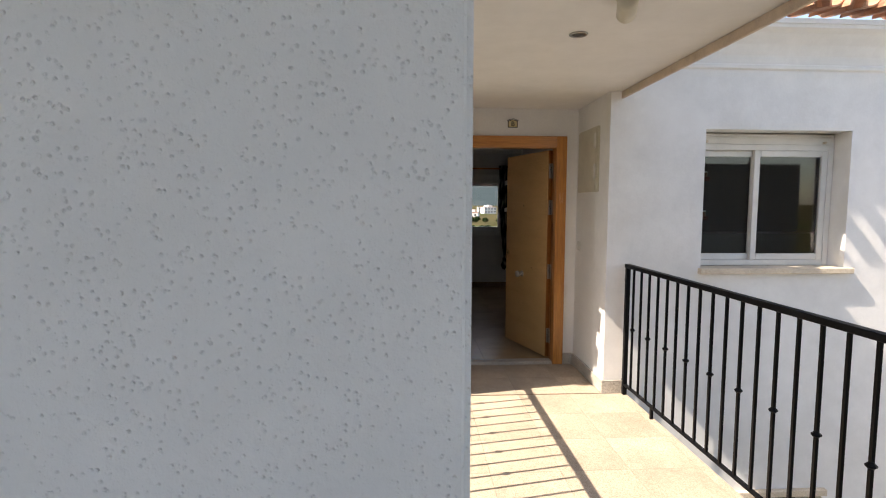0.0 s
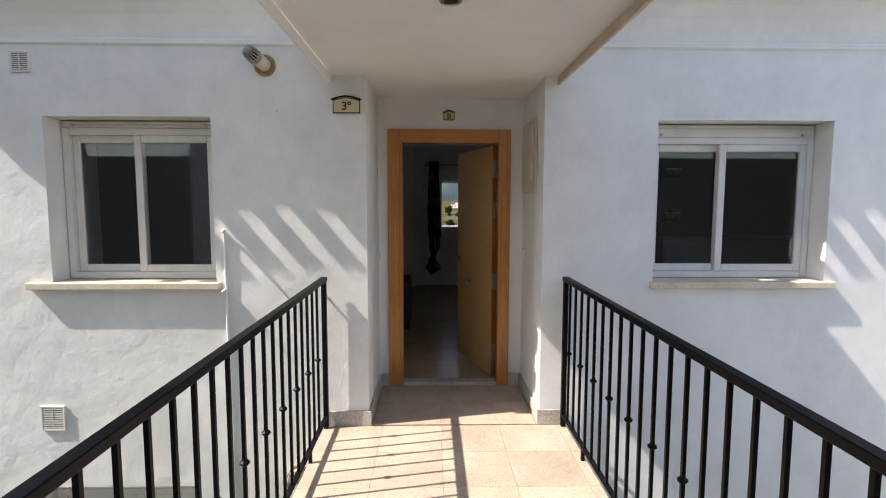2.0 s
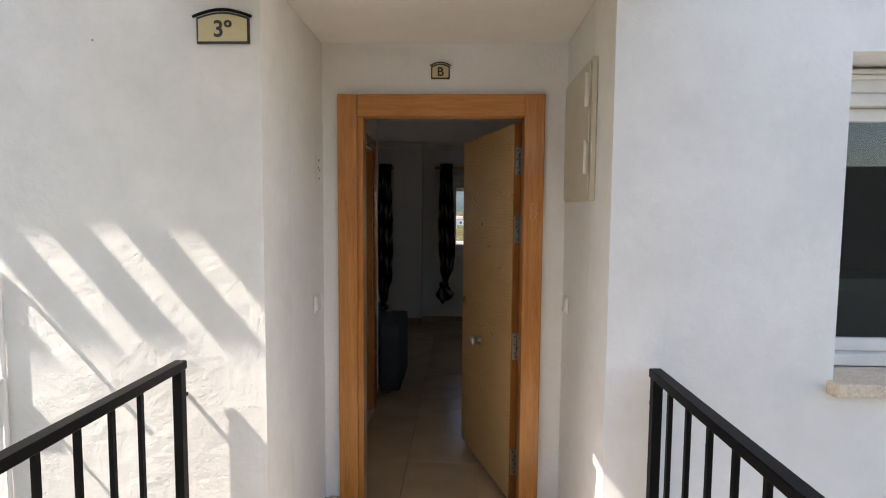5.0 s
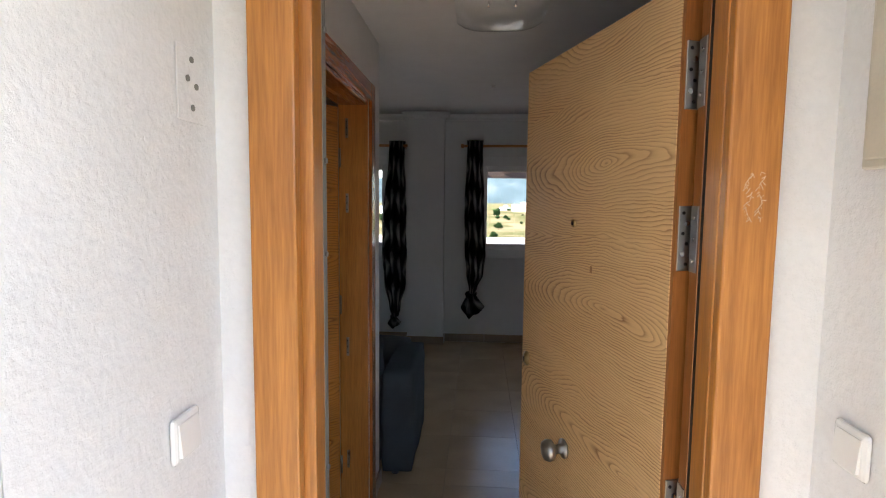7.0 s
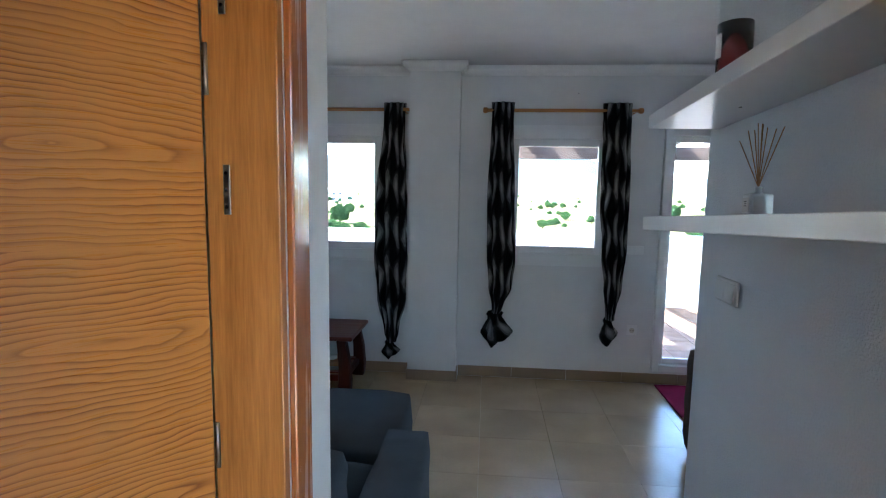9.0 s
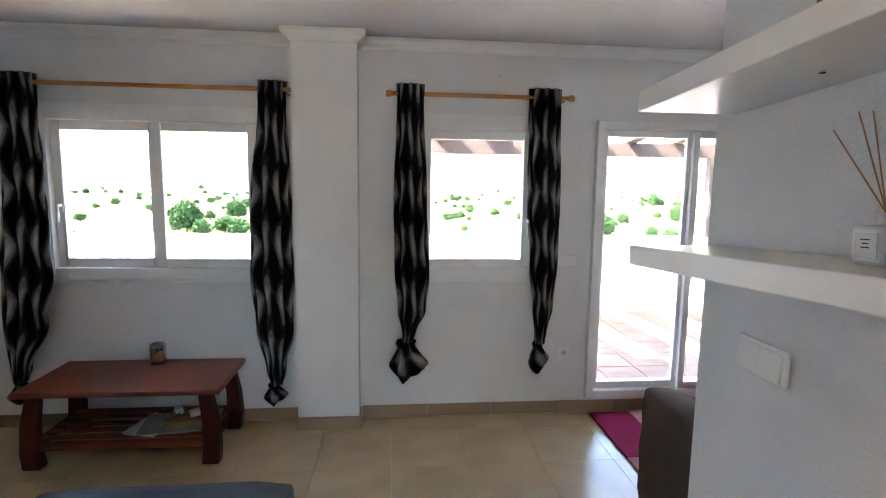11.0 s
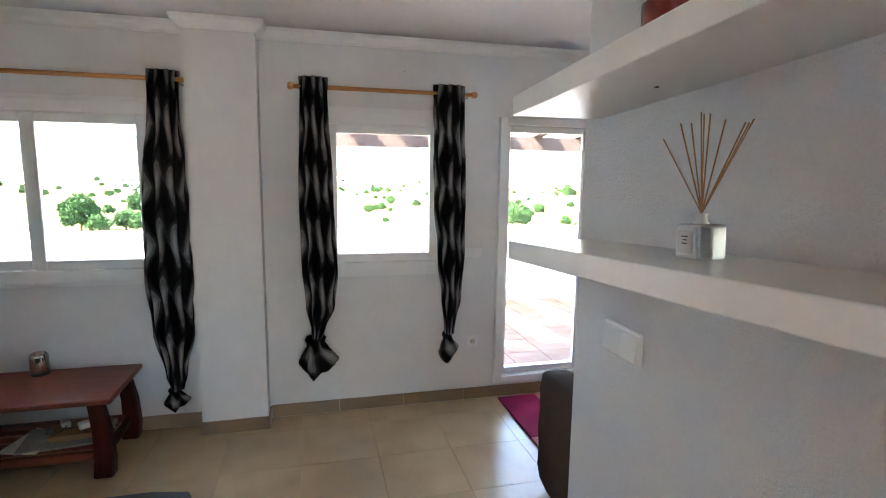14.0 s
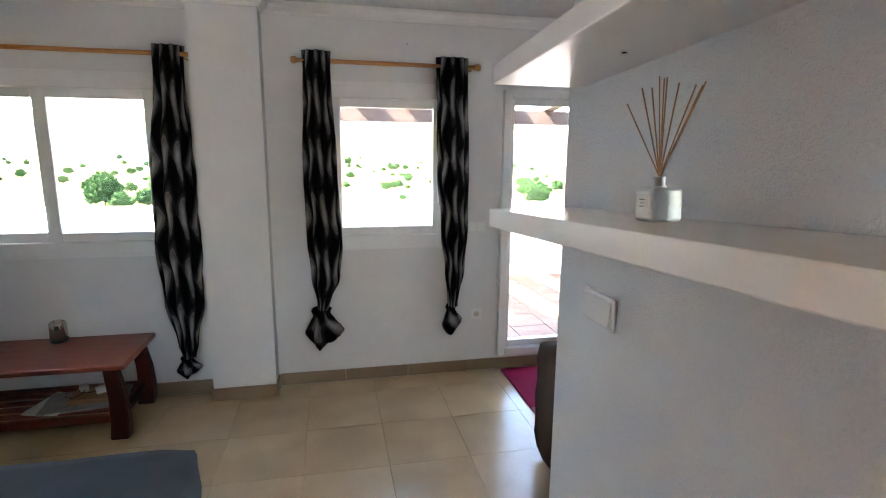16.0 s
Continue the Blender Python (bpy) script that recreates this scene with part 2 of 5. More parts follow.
def curtain_cloth(name):
    """Black satin with rows of lozenges that fade to grey at their edges; fold ridges are painted lighter, as if lit. u
    runs across a fold, v down the cloth.
    """
    n = Nodes(name, 0.75)
    n.b.inputs["Specular IOR Level"].default_value = 0.08
    u = n.t.nodes.new("ShaderNodeTexCoord").outputs["UV"]
    s = n.t.nodes.new("ShaderNodeSeparateXYZ")
    n.wire(u, s.inputs[0])
    warp = n.math("ADD", n.noise(5.0, 2), -0.5)
    row = n.math("ADD", n.math("MULTIPLY", s.outputs[1], 1 / 0.345), n.math("MULTIPLY", warp, 0.45))
    row = n.math("MULTIPLY", n.math("PINGPONG", row, 0.5), 2.0)
    # fold term lightens the ridges like light and leaves the creases black
    fold = n.math("ADD", s.outputs[0], n.math("MULTIPLY", warp, 0.3))
    f = n.math("ADD", n.math("MULTIPLY", row, 0.58), n.math("MULTIPLY", fold, 0.50))
    edge = n.math("ABSOLUTE", n.math("ADD", f, -0.72))
    f = n.math("ADD", f, n.ramp(edge, (0.0, 0.12), (0.06, 0.0)))
    f = n.math("ADD", f, n.math("MULTIPLY", n.math("ADD", n.noise(160, 2), -0.5), 0.12))
    n.color(n.ramp(f, (0.46, (0.0012, 0.0012, 0.0015)), (0.7, (0.035, 0.034, 0.035)), (1.0, (0.26, 0.25, 0.245))))
    n.bump(n.voronoi(500), 0.2, 0.0006)
    return n.m


def glass(name, tint=(1, 1, 1), rough=0.0):
    n = Nodes(name, rough)
    n.b.inputs["Transmission Weight"].default_value = 1.0
    n.b.inputs["IOR"].default_value = 1.45
    n.color(n.ramp(n.noise(3, 3), (0.0, shade(tint, 0.97)), (1.0, tint)))
    return n.m


STUCCO = stucco("white_stucco", (0.80, 0.80, 0.80), grain=55, pit=24, strength=0.55)
STUCCO_ROUGH = stucco("coarse_stucco", (0.78, 0.78, 0.77), grain=38, lump=3.2, pit=60, strength=0.8, stain=0.12, relief=0.03)
STUCCO_PIT = stucco("pitted_stucco", (0.79, 0.79, 0.785), grain=70, lump=10, pit=200, strength=1.0, stain=0.08, hole=0.97, cover=0.36)
ALCOVE = stucco("alcove_paint", (0.79, 0.79, 0.785), grain=75, lump=60, pit=30, strength=0.8, stain=0.06, relief=0.006)
SOFFIT = stucco("soffit_paint", (0.77, 0.765, 0.755), grain=90, pit=40, strength=0.15, stain=0.06)
PLASTER = stucco("wall_paint", (0.73, 0.725, 0.715), grain=85, pit=34, strength=0.28, stain=0.03)
GOTELE = stucco("spatter_paint", (0.70, 0.71, 0.72), grain=90, lump=130, pit=230, strength=1.0, stain=0.03, relief=0.007, cover=0.3)
CEILING = stucco("ceiling_paint", (0.73, 0.725, 0.715), grain=110, pit=50, strength=0.1, stain=0.03)
MOULD = plain("moulding_paint", (0.80, 0.79, 0.77), 0.6, vary=0.03)
STAINED = plain("stained_trim", (0.55, 0.45, 0.36), 0.7, vary=0.25, scale=7)
TERRAZZO = granular("worn_terrazzo", [(0.31, 0.235, 0.17), (0.47, 0.385, 0.30), (0.52, 0.435, 0.345), (0.38, 0.30, 0.23), (0.50, 0.41, 0.32)], 210, 0.7)
GROUT = plain("grout", (0.40, 0.32, 0.24), 0.9, vary=0.2)
GRANITE = granular("grey_granite", [(0.18, 0.17, 0.16), (0.45, 0.42, 0.38), (0.6, 0.56, 0.5), (0.32, 0.29, 0.26)], 260, 0.45, vary=False)
TILE = ceramic("beige_tile", (0.48, 0.355, 0.22), 0.24, 0.10)
TILE_GROUT = plain("tile_grout", (0.52, 0.43, 0.31), 0.9, vary=0.1)
SKIRT = ceramic("beige_skirting", (0.28, 0.195, 0.12), 0.3)
COTTA = granular("terracotta", [(0.095, 0.050, 0.026), (0.13, 0.072, 0.040), (0.11, 0.060, 0.032)], 60, 0.75)
ROOF_TILE = granular("roof_tile", [(0.4, 0.16, 0.08), (0.55, 0.27, 0.15), (0.5, 0.3, 0.2), (0.33, 0.15, 0.09)], 14, 0.85)
OAK_V = timber("orange_oak_upright", (0.30, 0.105, 0.018), (0.58, 0.25, 0.055), "z", 0.35, coat=0.25)
OAK_H = timber("orange_oak_level", (0.30, 0.105, 0.018), (0.58, 0.25, 0.055), "x", 0.35, coat=0.25)
RED_V = timber("reddish_oak_upright", (0.29, 0.08, 0.014), (0.48, 0.155, 0.033), "z", 0.22, coat=0.5)
RED_Y = timber("reddish_oak_level", (0.29, 0.08, 0.014), (0.48, 0.155, 0.033), "y", 0.22, coat=0.5)
LEAF = veneer("oak_veneer", (0.27, 0.135, 0.045), (0.68, 0.455, 0.215), period=0.385, offset=0.1, lines=128, stretch=0.2)
LEAF_IN = veneer("varnished_oak_veneer", (0.23, 0.072, 0.014), (0.60, 0.255, 0.055), period=0.306, offset=0.06, lines=85, tip=0.1, stretch=0.16, rough=0.28, coat=0.3)
LEAF_EDGE = timber("oak_edge", (0.20, 0.07, 0.015), (0.36, 0.14, 0.035), "z", 0.4)
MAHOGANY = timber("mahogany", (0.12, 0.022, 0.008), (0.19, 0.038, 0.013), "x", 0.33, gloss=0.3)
# same wood, darkened for the shade under the tabletop
MAHOGANY_SHADED = timber("mahogany_shaded_upright", (0.045, 0.009, 0.005), (0.08, 0.018, 0.009), "z", 0.4, gloss=0.12)
ROD = timber("pale_varnished_rod", (0.36, 0.14, 0.035), (0.60, 0.28, 0.08), "x", 0.3, coat=0.3)
PERGOLA = timber("weathered_beam", (0.030, 0.020, 0.016), (0.075, 0.052, 0.042), "y", 0.8)
IRON = plain("black_iron", (0.004, 0.004, 0.005), 0.45, 0.0, vary=0.3, bump=0.15, gloss=0.12)
STEEL = plain("brushed_steel", (0.36, 0.35, 0.33), 0.36, 1.0, vary=0.1)
BRASS = plain("aged_brass", (0.42, 0.30, 0.14), 0.3, 1.0, vary=0.2)
CHROME = plain("chrome", (0.7, 0.7, 0.7), 0.12, 1.0, vary=0.05)
SEAL = plain("grey_steel_edge", (0.20, 0.20, 0.18), 0.5, 0.2, vary=0.1)
# near-black for a lens and cap, and for shade in holes and gaps
DARK = plain("dark_gap", (0.015, 0.013, 0.012), 0.8)
PVC = plain("white_pvc", (0.77, 0.77, 0.76), 0.3, vary=0.03, bump=0)
PVC_OLD = plain("weathered_aluminium", (0.68, 0.66, 0.62), 0.45, vary=0.1, scale=6)
SILL = granular("cream_sill_stone", [(0.62, 0.52, 0.40), (0.70, 0.61, 0.49), (0.55, 0.45, 0.34)], 140, 0.6, vary=False)
CREAM = plain("cream_plastic", (0.55, 0.52, 0.43), 0.4, vary=0.08)
SWITCH = plain("white_switch_plastic", (0.80, 0.80, 0.78), 0.25, vary=0.02, bump=0)
GLASS = glass("window_glass")
FROST = glass("frosted_glass", (0.60, 0.62, 0.62), 0.35)
LAMP_GLASS = plain("opal_glass", (0.82, 0.84, 0.84), 0.15, vary=0.05)
SHELF = plain("white_lacquer", (0.74, 0.73, 0.71), 0.3, vary=0.02, bump=0)
CURTAIN = curtain_cloth("patterned_curtain")
BLUE_CLOTH = weave("blue_grey_upholstery", (0.052, 0.058, 0.064))
BROWN_CLOTH = weave("brown_upholstery", (0.075, 0.05, 0.035))
RUG = weave("magenta_wool", (0.23, 0.012, 0.055), scale=160)
RUG_PINK = weave("pale_pink_wool", (0.50, 0.22, 0.20), scale=160)
REED = timber("reed_stick", (0.30, 0.14, 0.05), (0.48, 0.26, 0.11), "z", 0.6)
RED_WAX = plain("red_wax", (0.30, 0.015, 0.015), 0.35)
PAPER = plain("white_paper", (0.66, 0.65, 0.62), 0.8, vary=0.06)
NEWS = plain("grey_newsprint", (0.28, 0.28, 0.27), 0.85, vary=0.25, scale=40)
CARD = plain("brown_cardboard", (0.33, 0.19, 0.09), 0.8, vary=0.1)
BLACKP = plain("black_plastic", (0.015, 0.015, 0.016), 0.4)
SIGN = ceramic("cream_enamel", (0.55, 0.47, 0.27), 0.2, 0.05)
INK = plain("dark_ink", (0.02, 0.018, 0.015), 0.4)
PIPE = plain("grey_vent_plastic", (0.30, 0.295, 0.28), 0.5, vary=0.15)
RUST = plain("rusty_sealant", (0.30, 0.19, 0.11), 0.9, vary=0.3)
SCRATCH = plain("chalk_scratch", (0.70, 0.52, 0.36), 0.9)
# near-black colour that stands in for the shade of unlit rooms
ROOM_SHADE = plain("room_shade_colour", (0.10, 0.10, 0.10), 0.8, gloss=0.1)
BARK = plain("pine_bark", (0.12, 0.075, 0.05), 0.9, vary=0.3, bump=0.5, dist=0.03)
LEAVES = plain("pine_foliage", (0.022, 0.05, 0.014), 0.8, vary=0.4, scale=1.2, fine=8, bump=0, gloss=0.1)
VILLA = plain("white_villa_render", (0.75, 0.74, 0.72), 0.8, vary=0.04, scale=0.3)
VILLA_ROOF = plain("villa_roof", (0.40, 0.2, 0.12), 0.8, vary=0.15)
VILLA_GLASS = plain("villa_window", (0.05, 0.06, 0.07), 0.15)


LAMINATE = plain("grey_green_laminate", (0.13, 0.14, 0.125), 0.5, vary=0.08)


def land_material():
    n = Nodes("dry_fields", 0.95)
    n.b.inputs["Specular IOR Level"].default_value = 0.0
    big, mid, fine = n.noise(0.012, 5), n.noise(0.06, 4), n.noise(0.6, 4)
    c = n.ramp(big, (0.36, (0.11, 0.088, 0.05)), (0.47, (0.07, 0.068, 0.033)), (0.55, (0.14, 0.11, 0.068)), (0.63, (0.035, 0.07, 0.018)))
    c = n.mix(n.ramp(mid, (0.5, 0.0), (0.6, 0.75)), c, (0.04, 0.046, 0.018))
    n.color(n.mix(1.0, c, n.ramp(fine, (0.3, 0.75), (0.7, 1.15)), "MULTIPLY"))
    return n.m


def hill_material():
    n = Nodes("hazy_hills", 1.0)
    n.b.inputs["Specular IOR Level"].default_value = 0.0
    f = n.noise(0.006, 6, rough=0.65)
    # distance haze is put into the blue-green colour
    n.color(n.ramp(f, (0.35, (0.03, 0.046, 0.05)), (0.55, (0.05, 0.07, 0.078)), (0.7, (0.085, 0.095, 0.095))))
    return n.m


LAND, HILL = land_material(), hill_material()


# ---- structure ----
WALKWAY = (0.29, 1.95)
FACADE, DOOR_WALL, FAR_WALL = 4.12, 4.90, 9.62

structure(pierced("wall_facade_left", STUCCO_ROUGH, "x", (-7.0, 0.59), (-9.0, 2.56), (FACADE, 4.40),
                  [(-1.50, -0.42, 0.985, 2.09), (-1.66, -0.58, -1.75, -0.43)]), "white textured stucco facade with window openings")
structure(pierced("wall_facade_right", STUCCO, "x", (1.77, 8.0), (-9.0, 2.56), (FACADE, 4.40),
                  [(2.53, 3.72, 0.985, 2.085), (2.55, 3.66, -2.0, -0.845)]), "white stucco facade with a recessed window")
structure(box_thing("wall_alcove_left", (0.44, 0.59, 4.402, 4.90, -3.0, 2.36), ALCOVE), "white painted side of the entrance recess")
structure(box_thing("wall_alcove_right", (1.77, 1.92, 4.402, 4.90, -3.0, 2.36), ALCOVE), "white painted side of the entrance recess")
structure(pierced("wall_entrance", ALCOVE, "x", (0.44, 1.92), (-0.30, 2.62), (DOOR_WALL, 4.985), [(0.73, 1.60, -0.02, 2.05)]),
          "off-white wall round the entrance door")


def landing_wall():
    """The stub wall beside the stair, its end a little out of square."""
    bm = bmesh.new()
    v = add_box(bm, -2.2, 0.291, 0.47, 0.89, -0.25, 2.36)
    for q in v:
        if q.co.x > 0 and q.co.y > 0.8:
            q.co.x = 0.268
    bmesh.ops.bevel(bm, geom=[e for e in bm.edges if abs(e.verts[0].co.z - e.verts[1].co.z) > 1], offset=0.007, segments=3, affect="EDGES")
    structure(link("wall_landing", bm, STUCCO_PIT), "white pitted stucco wall of the stair landing")


landing_wall()
# two unseen walls; their heights set how much light reaches the landing
structure(box_thing("wall_landing_back", (-2.2, 2.4, -1.6, -1.4, -3.0, 1.0), STUCCO), "unseen white stucco back wall, kept low to let sky light in")
structure(box_thing("wall_landing_left", (-2.2, -2.0, -1.4, 0.47, -3.0, 1.35), STUCCO), "unseen white stucco side wall, its height set to shade the landing")
# unseen mass added to hold sky light off the left facade
structure(box_thing("wall_stair_tower", (-9.0, 0.20, -1.6, 0.95, 2.565, 7.5), STUCCO), "unseen white block added above the landing to dim the left facade")
# unseen reflector: its sunlit side brightens the right facade
structure(box_thing("wall_wing", (6.0, 6.3, 1.5, 4.115, -9.0, 2.5), STUCCO), "unseen white wall added to bounce sun onto the right facade")
structure(box_thing("landing_slab", (-2.2, 1.95, -1.4, 1.16, -0.25, -0.014), GROUT), "concrete landing slab", "floor")
structure(box_thing("walkway_slab", (0.29, 1.95, 1.16, 4.40, -0.25, -0.014), GROUT), "concrete walkway slab", "floor")
structure(box_thing("alcove_slab", (0.59, 1.77, 4.40, 4.90, -0.25, -0.014), GROUT), "concrete slab of the entrance recess", "floor")


def canopy():
    bm = bmesh.new()
    add_box(bm, 0.37, 1.865, -1.4, 4.12, 2.36, 2.56)
    add_box(bm, -2.2, 0.366, -1.4, 0.95, 2.362, 2.56)
    add_box(bm, 0.59, 1.77, 4.12, 4.90, 2.362, 2.56)
    add_box(bm, 0.21, 2.02, 0.955, 3.86, 2.563, 2.70)
    ob = link("ceiling_canopy", bm, SOFFIT)
    structure(ob, "cream painted soffit over the walkway", "ceiling")
    for x0, x1, m in ((0.352, 0.372, SOFFIT), (1.848, 1.868, STAINED)):
        box_part("drip_trim", (x0, x1, 0.95, 4.117, 2.305, 2.358), m, ob, "stained timber drip edge", 0.004)


canopy()


def eave(x0, x1, name, first, step=0.2647):
    """The coved eave above a facade, with its moulding and the ends of the roof tiles."""
    prof = [(4.118, 2.535), (4.095, 2.545), (4.095, 2.57), (4.105, 2.58), (4.09, 2.64), (4.05, 2.71), (3.985, 2.775), (3.93, 2.80),
            (3.93, 2.825), (3.915, 2.825), (3.915, 2.86), (4.4, 2.90), (4.4, 2.535)]
    bm = bmesh.new()
    a = [bm.verts.new((x0, y, z)) for y, z in prof]
    b = [bm.verts.new((x1, y, z)) for y, z in prof]
    for i in range(len(prof)):
        j = (i + 1) % len(prof)
        bm.faces.new((a[i], a[j], b[j], b[i]))
    bm.faces.new(a[::-1]), bm.faces.new(b)
    bmesh.ops.recalc_face_normals(bm, faces=bm.faces)
    ob = structure(link(name, bm, STUCCO), "white coved eave with clay roof tiles", "roof")
    barrel = tile_mesh("roof_tile", 0.068, 0.075, 0.42, False)
    trough = tile_mesh("channel_tile", 0.10, 0.08, 0.42, True)
    k, x = 0, first
    while x < x1:
        for me, dx, y, z, n in ((barrel, 0.0, 3.80, 2.915, "roof_tile"), (trough, step / 2, 3.868, 2.925, "channel_tile")):
            t = new(n, me)
            t.parent = ob
            t.matrix_basis = pose(x + dx, y + 0.008 * math.sin(k * 5.1), z, 8, 0, 1.2 * math.sin(k * 3.3))
        x += step
        k += 1


def tile_mesh(name, r, h, length, flip):
    """One half-round clay tile lying along y, its mouth at y = 0."""
    bm = bmesh.new()
    n, rings = 8, []
    for y, s in ((0.0, 1.0), (length, 0.85)):
        for rr in (1.0, 0.84):
            rings.append([bm.verts.new((-math.cos(math.pi * i / n) * r * rr * s, y, (math.sin(math.pi * i / n) * h * rr * s) * (-1 if flip else 1) + (0.08 if flip else 0)))
                          for i in range(n + 1)])
    o0, i0, o1, i1 = rings
    for i in range(n):
        bm.faces.new((o0[i], o0[i + 1], o1[i + 1], o1[i]))
        bm.faces.new((i0[i], i1[i], i1[i + 1], i0[i + 1]))
        bm.faces.new((o0[i], i0[i], i0[i + 1], o0[i + 1]))
    bmesh.ops.recalc_face_normals(bm, faces=bm.faces)
    me = bpy.data.meshes.new(name)
    bm.to_mesh(me)
    bm.free()
    me.materials.append(ROOF_TILE)
    return me


eave(-2.55, 7.0, "eave", -2.403)
structure(box_thing("roof_deck", (-2.75, 7.0, 4.40, 9.95, 2.72, 2.85), STUCCO), "flat roof deck over the flat", "roof")

# unseen added block; its dark ochre keeps reflections in the panes low
structure(box_thing("wall_building_behind", (-16.0, 16.0, -13.0, -12.0, -9.0, 3.2), plain("reflection_block_ochre", (0.26, 0.225, 0.19), 0.85)), "unseen ochre block added to darken the window reflections")

# added dark blocks: room shade is put into their colour, behind the panes
structure(box_thing("wall_storey_below", (-2.2, 5.3, 4.85, 9.90, -9.0, -0.26), ROOM_SHADE), "near-black block standing in for the shaded storey below")
structure(box_thing("wall_bath_back", (-1.99, 0.44, 5.45, 5.55, -0.01, 2.5), ROOM_SHADE), "added partition, coloured dark for the room's shade")

# rooms
structure(box_thing("floor_flat", (-2.0, 5.2, 4.905, 9.95, -0.25, -0.012), TILE_GROUT), "grout bed under the beige floor tiles", "floor")
structure(box_thing("ceiling_hall", (0.59, 1.80, 4.987, 8.35, 2.35, 2.70), CEILING), "white lowered ceiling of the hall", "ceiling")
structure(box_thing("ceiling_living", (-2.0, 0.588, 4.40, 9.95, 2.50, 2.70), CEILING), "white flat ceiling", "ceiling")
structure(box_thing("ceiling_window_side", (0.588, 5.2, 8.352, 9.95, 2.502, 2.70), CEILING), "white flat ceiling", "ceiling")
structure(box_thing("ceiling_kitchen", (1.802, 5.2, 4.40, 8.35, 2.50, 2.70), CEILING), "white flat ceiling", "ceiling")
structure(pierced("wall_hall_left", PLASTER, "y", (4.987, 6.60), (-0.01, 2.70), (0.45, 0.59), [(5.58, 6.34, -0.02, 2.02)]), "white hall wall with an inner doorway")
structure(box_thing("wall_bathroom", (-2.0, 0.448, 6.46, 6.60, -0.01, 2.70), PLASTER), "white living room wall behind the sofa")
# same dark colour here, room shade rather than a paint
structure(box_thing("wall_bathroom_side", (0.30, 0.438, 4.402, 4.98, -0.01, 2.36), ROOM_SHADE), "room wall coloured dark in place of shade")
structure(box_thing("wall_left", (-2.15, -2.0, 4.40, 9.95, -0.25, 2.70), PLASTER), "white living room side wall")
structure(box_thing("wall_right", (5.2, 5.35, 4.40, 9.95, -0.25, 2.70), PLASTER), "white living room side wall")
structure(box_thing("wall_shelf", (1.80, 1.92, 4.987, 7.50, -0.01, 2.70), GOTELE), "white spatter-textured wall that carries the shelves")
structure(box_thing("wall_kitchen", (1.922, 5.2, 7.38, 7.50, -0.01, 2.70), PLASTER), "white wall behind the sofa")
structure(pierced("wall_windows", PLASTER, "x", (-2.0, 5.2), (-0.25, 2.70), (FAR_WALL, 9.90),
                  [(-1.20, 0.13, 0.985, 2.02), (1.085, 1.92, 0.985, 2.02), (2.315, 3.86, 0.125, 2.01)]), "white window wall of the living room")
structure(box_thing("wall_column", (0.345, 0.735, 9.46, 9.618, -0.01, 2.50), PLASTER), "white square pilaster between the windows", "column")


def cornice():
    bm = bmesh.new()
    prof = [(0.0, 2.43), (0.012, 2.43), (0.02, 2.445), (0.045, 2.46), (0.055, 2.478), (0.055, 2.499), (0.0, 2.499)]
    runs = [((-2.0, 9.62), (0.345, 9.62), (0, -1), 0, 1), ((0.345, 9.46), (0.735, 9.46), (0, -1), -1, -1),
            ((0.735, 9.62), (5.2, 9.62), (0, -1), 1, 0), ((0.345, 9.62), (0.345, 9.46), (-1, 0), 1, -1), ((0.735, 9.46), (0.735, 9.62), (1, 0), -1, 1)]
    for (ax, ay), (bx, by), (nx, ny), ca, cb in runs:
        ln = math.hypot(bx - ax, by - ay)
        dx, dy = (bx - ax) / ln, (by - ay) / ln
        va = [bm.verts.new((ax + nx * d + dx * ca * d, ay + ny * d + dy * ca * d, z)) for d, z in prof]
        vb = [bm.verts.new((bx + nx * d - dx * cb * d, by + ny * d - dy * cb * d, z)) for d, z in prof]
        for i in range(len(prof) - 1):
            bm.faces.new((va[i], va[i + 1], vb[i + 1], vb[i]))
    bmesh.ops.recalc_face_normals(bm, faces=bm.faces)
    structure(link("trim_cornice", bm, MOULD), "white plaster cornice round the ceiling", "cornice")


cornice()


def skirting(name, runs, material, h, t):
    """Skirting tiles along straight runs: (x0, y0, x1, y1, nx, ny), each run cut into tile lengths."""
    base = structure(new(name), "ceramic skirting along the wall", "baseboard")
    for x0, y0, x1, y1, nx, ny in runs:
        ln = math.hypot(x1 - x0, y1 - y0)
        k = max(1, round(ln / 0.435))
        for i in range(k):
            a, b = i / k, (i + 1) / k
            ax, ay, bx, by = x0 + (x1 - x0) * a, y0 + (y1 - y0) * a, x0 + (x1 - x0) * b, y0 + (y1 - y0) * b
            g = 0.0012
            ux, uy = (x1 - x0) / ln * g, (y1 - y0) / ln * g
            xs, ys = sorted((ax + ux, bx - ux)), sorted((ay + uy, by - uy))
            c = (xs[0], xs[1] if nx == 0 else xs[0] + 1e-4, ys[0], ys[1] if ny == 0 else ys[0] + 1e-4)
            if nx == 0:
                c = (xs[0], xs[1], y0 - t if ny < 0 else y0 + 0.001, y0 - 0.001 if ny < 0 else y0 + t)
            else:
                c = (x0 - t if nx < 0 else x0 + 0.001, x0 - 0.001 if nx < 0 else x0 + t, ys[0], ys[1])
            box_part("skirting_tile", (*c, 0.0, h), material, base, bevel=0.002, seg=1)


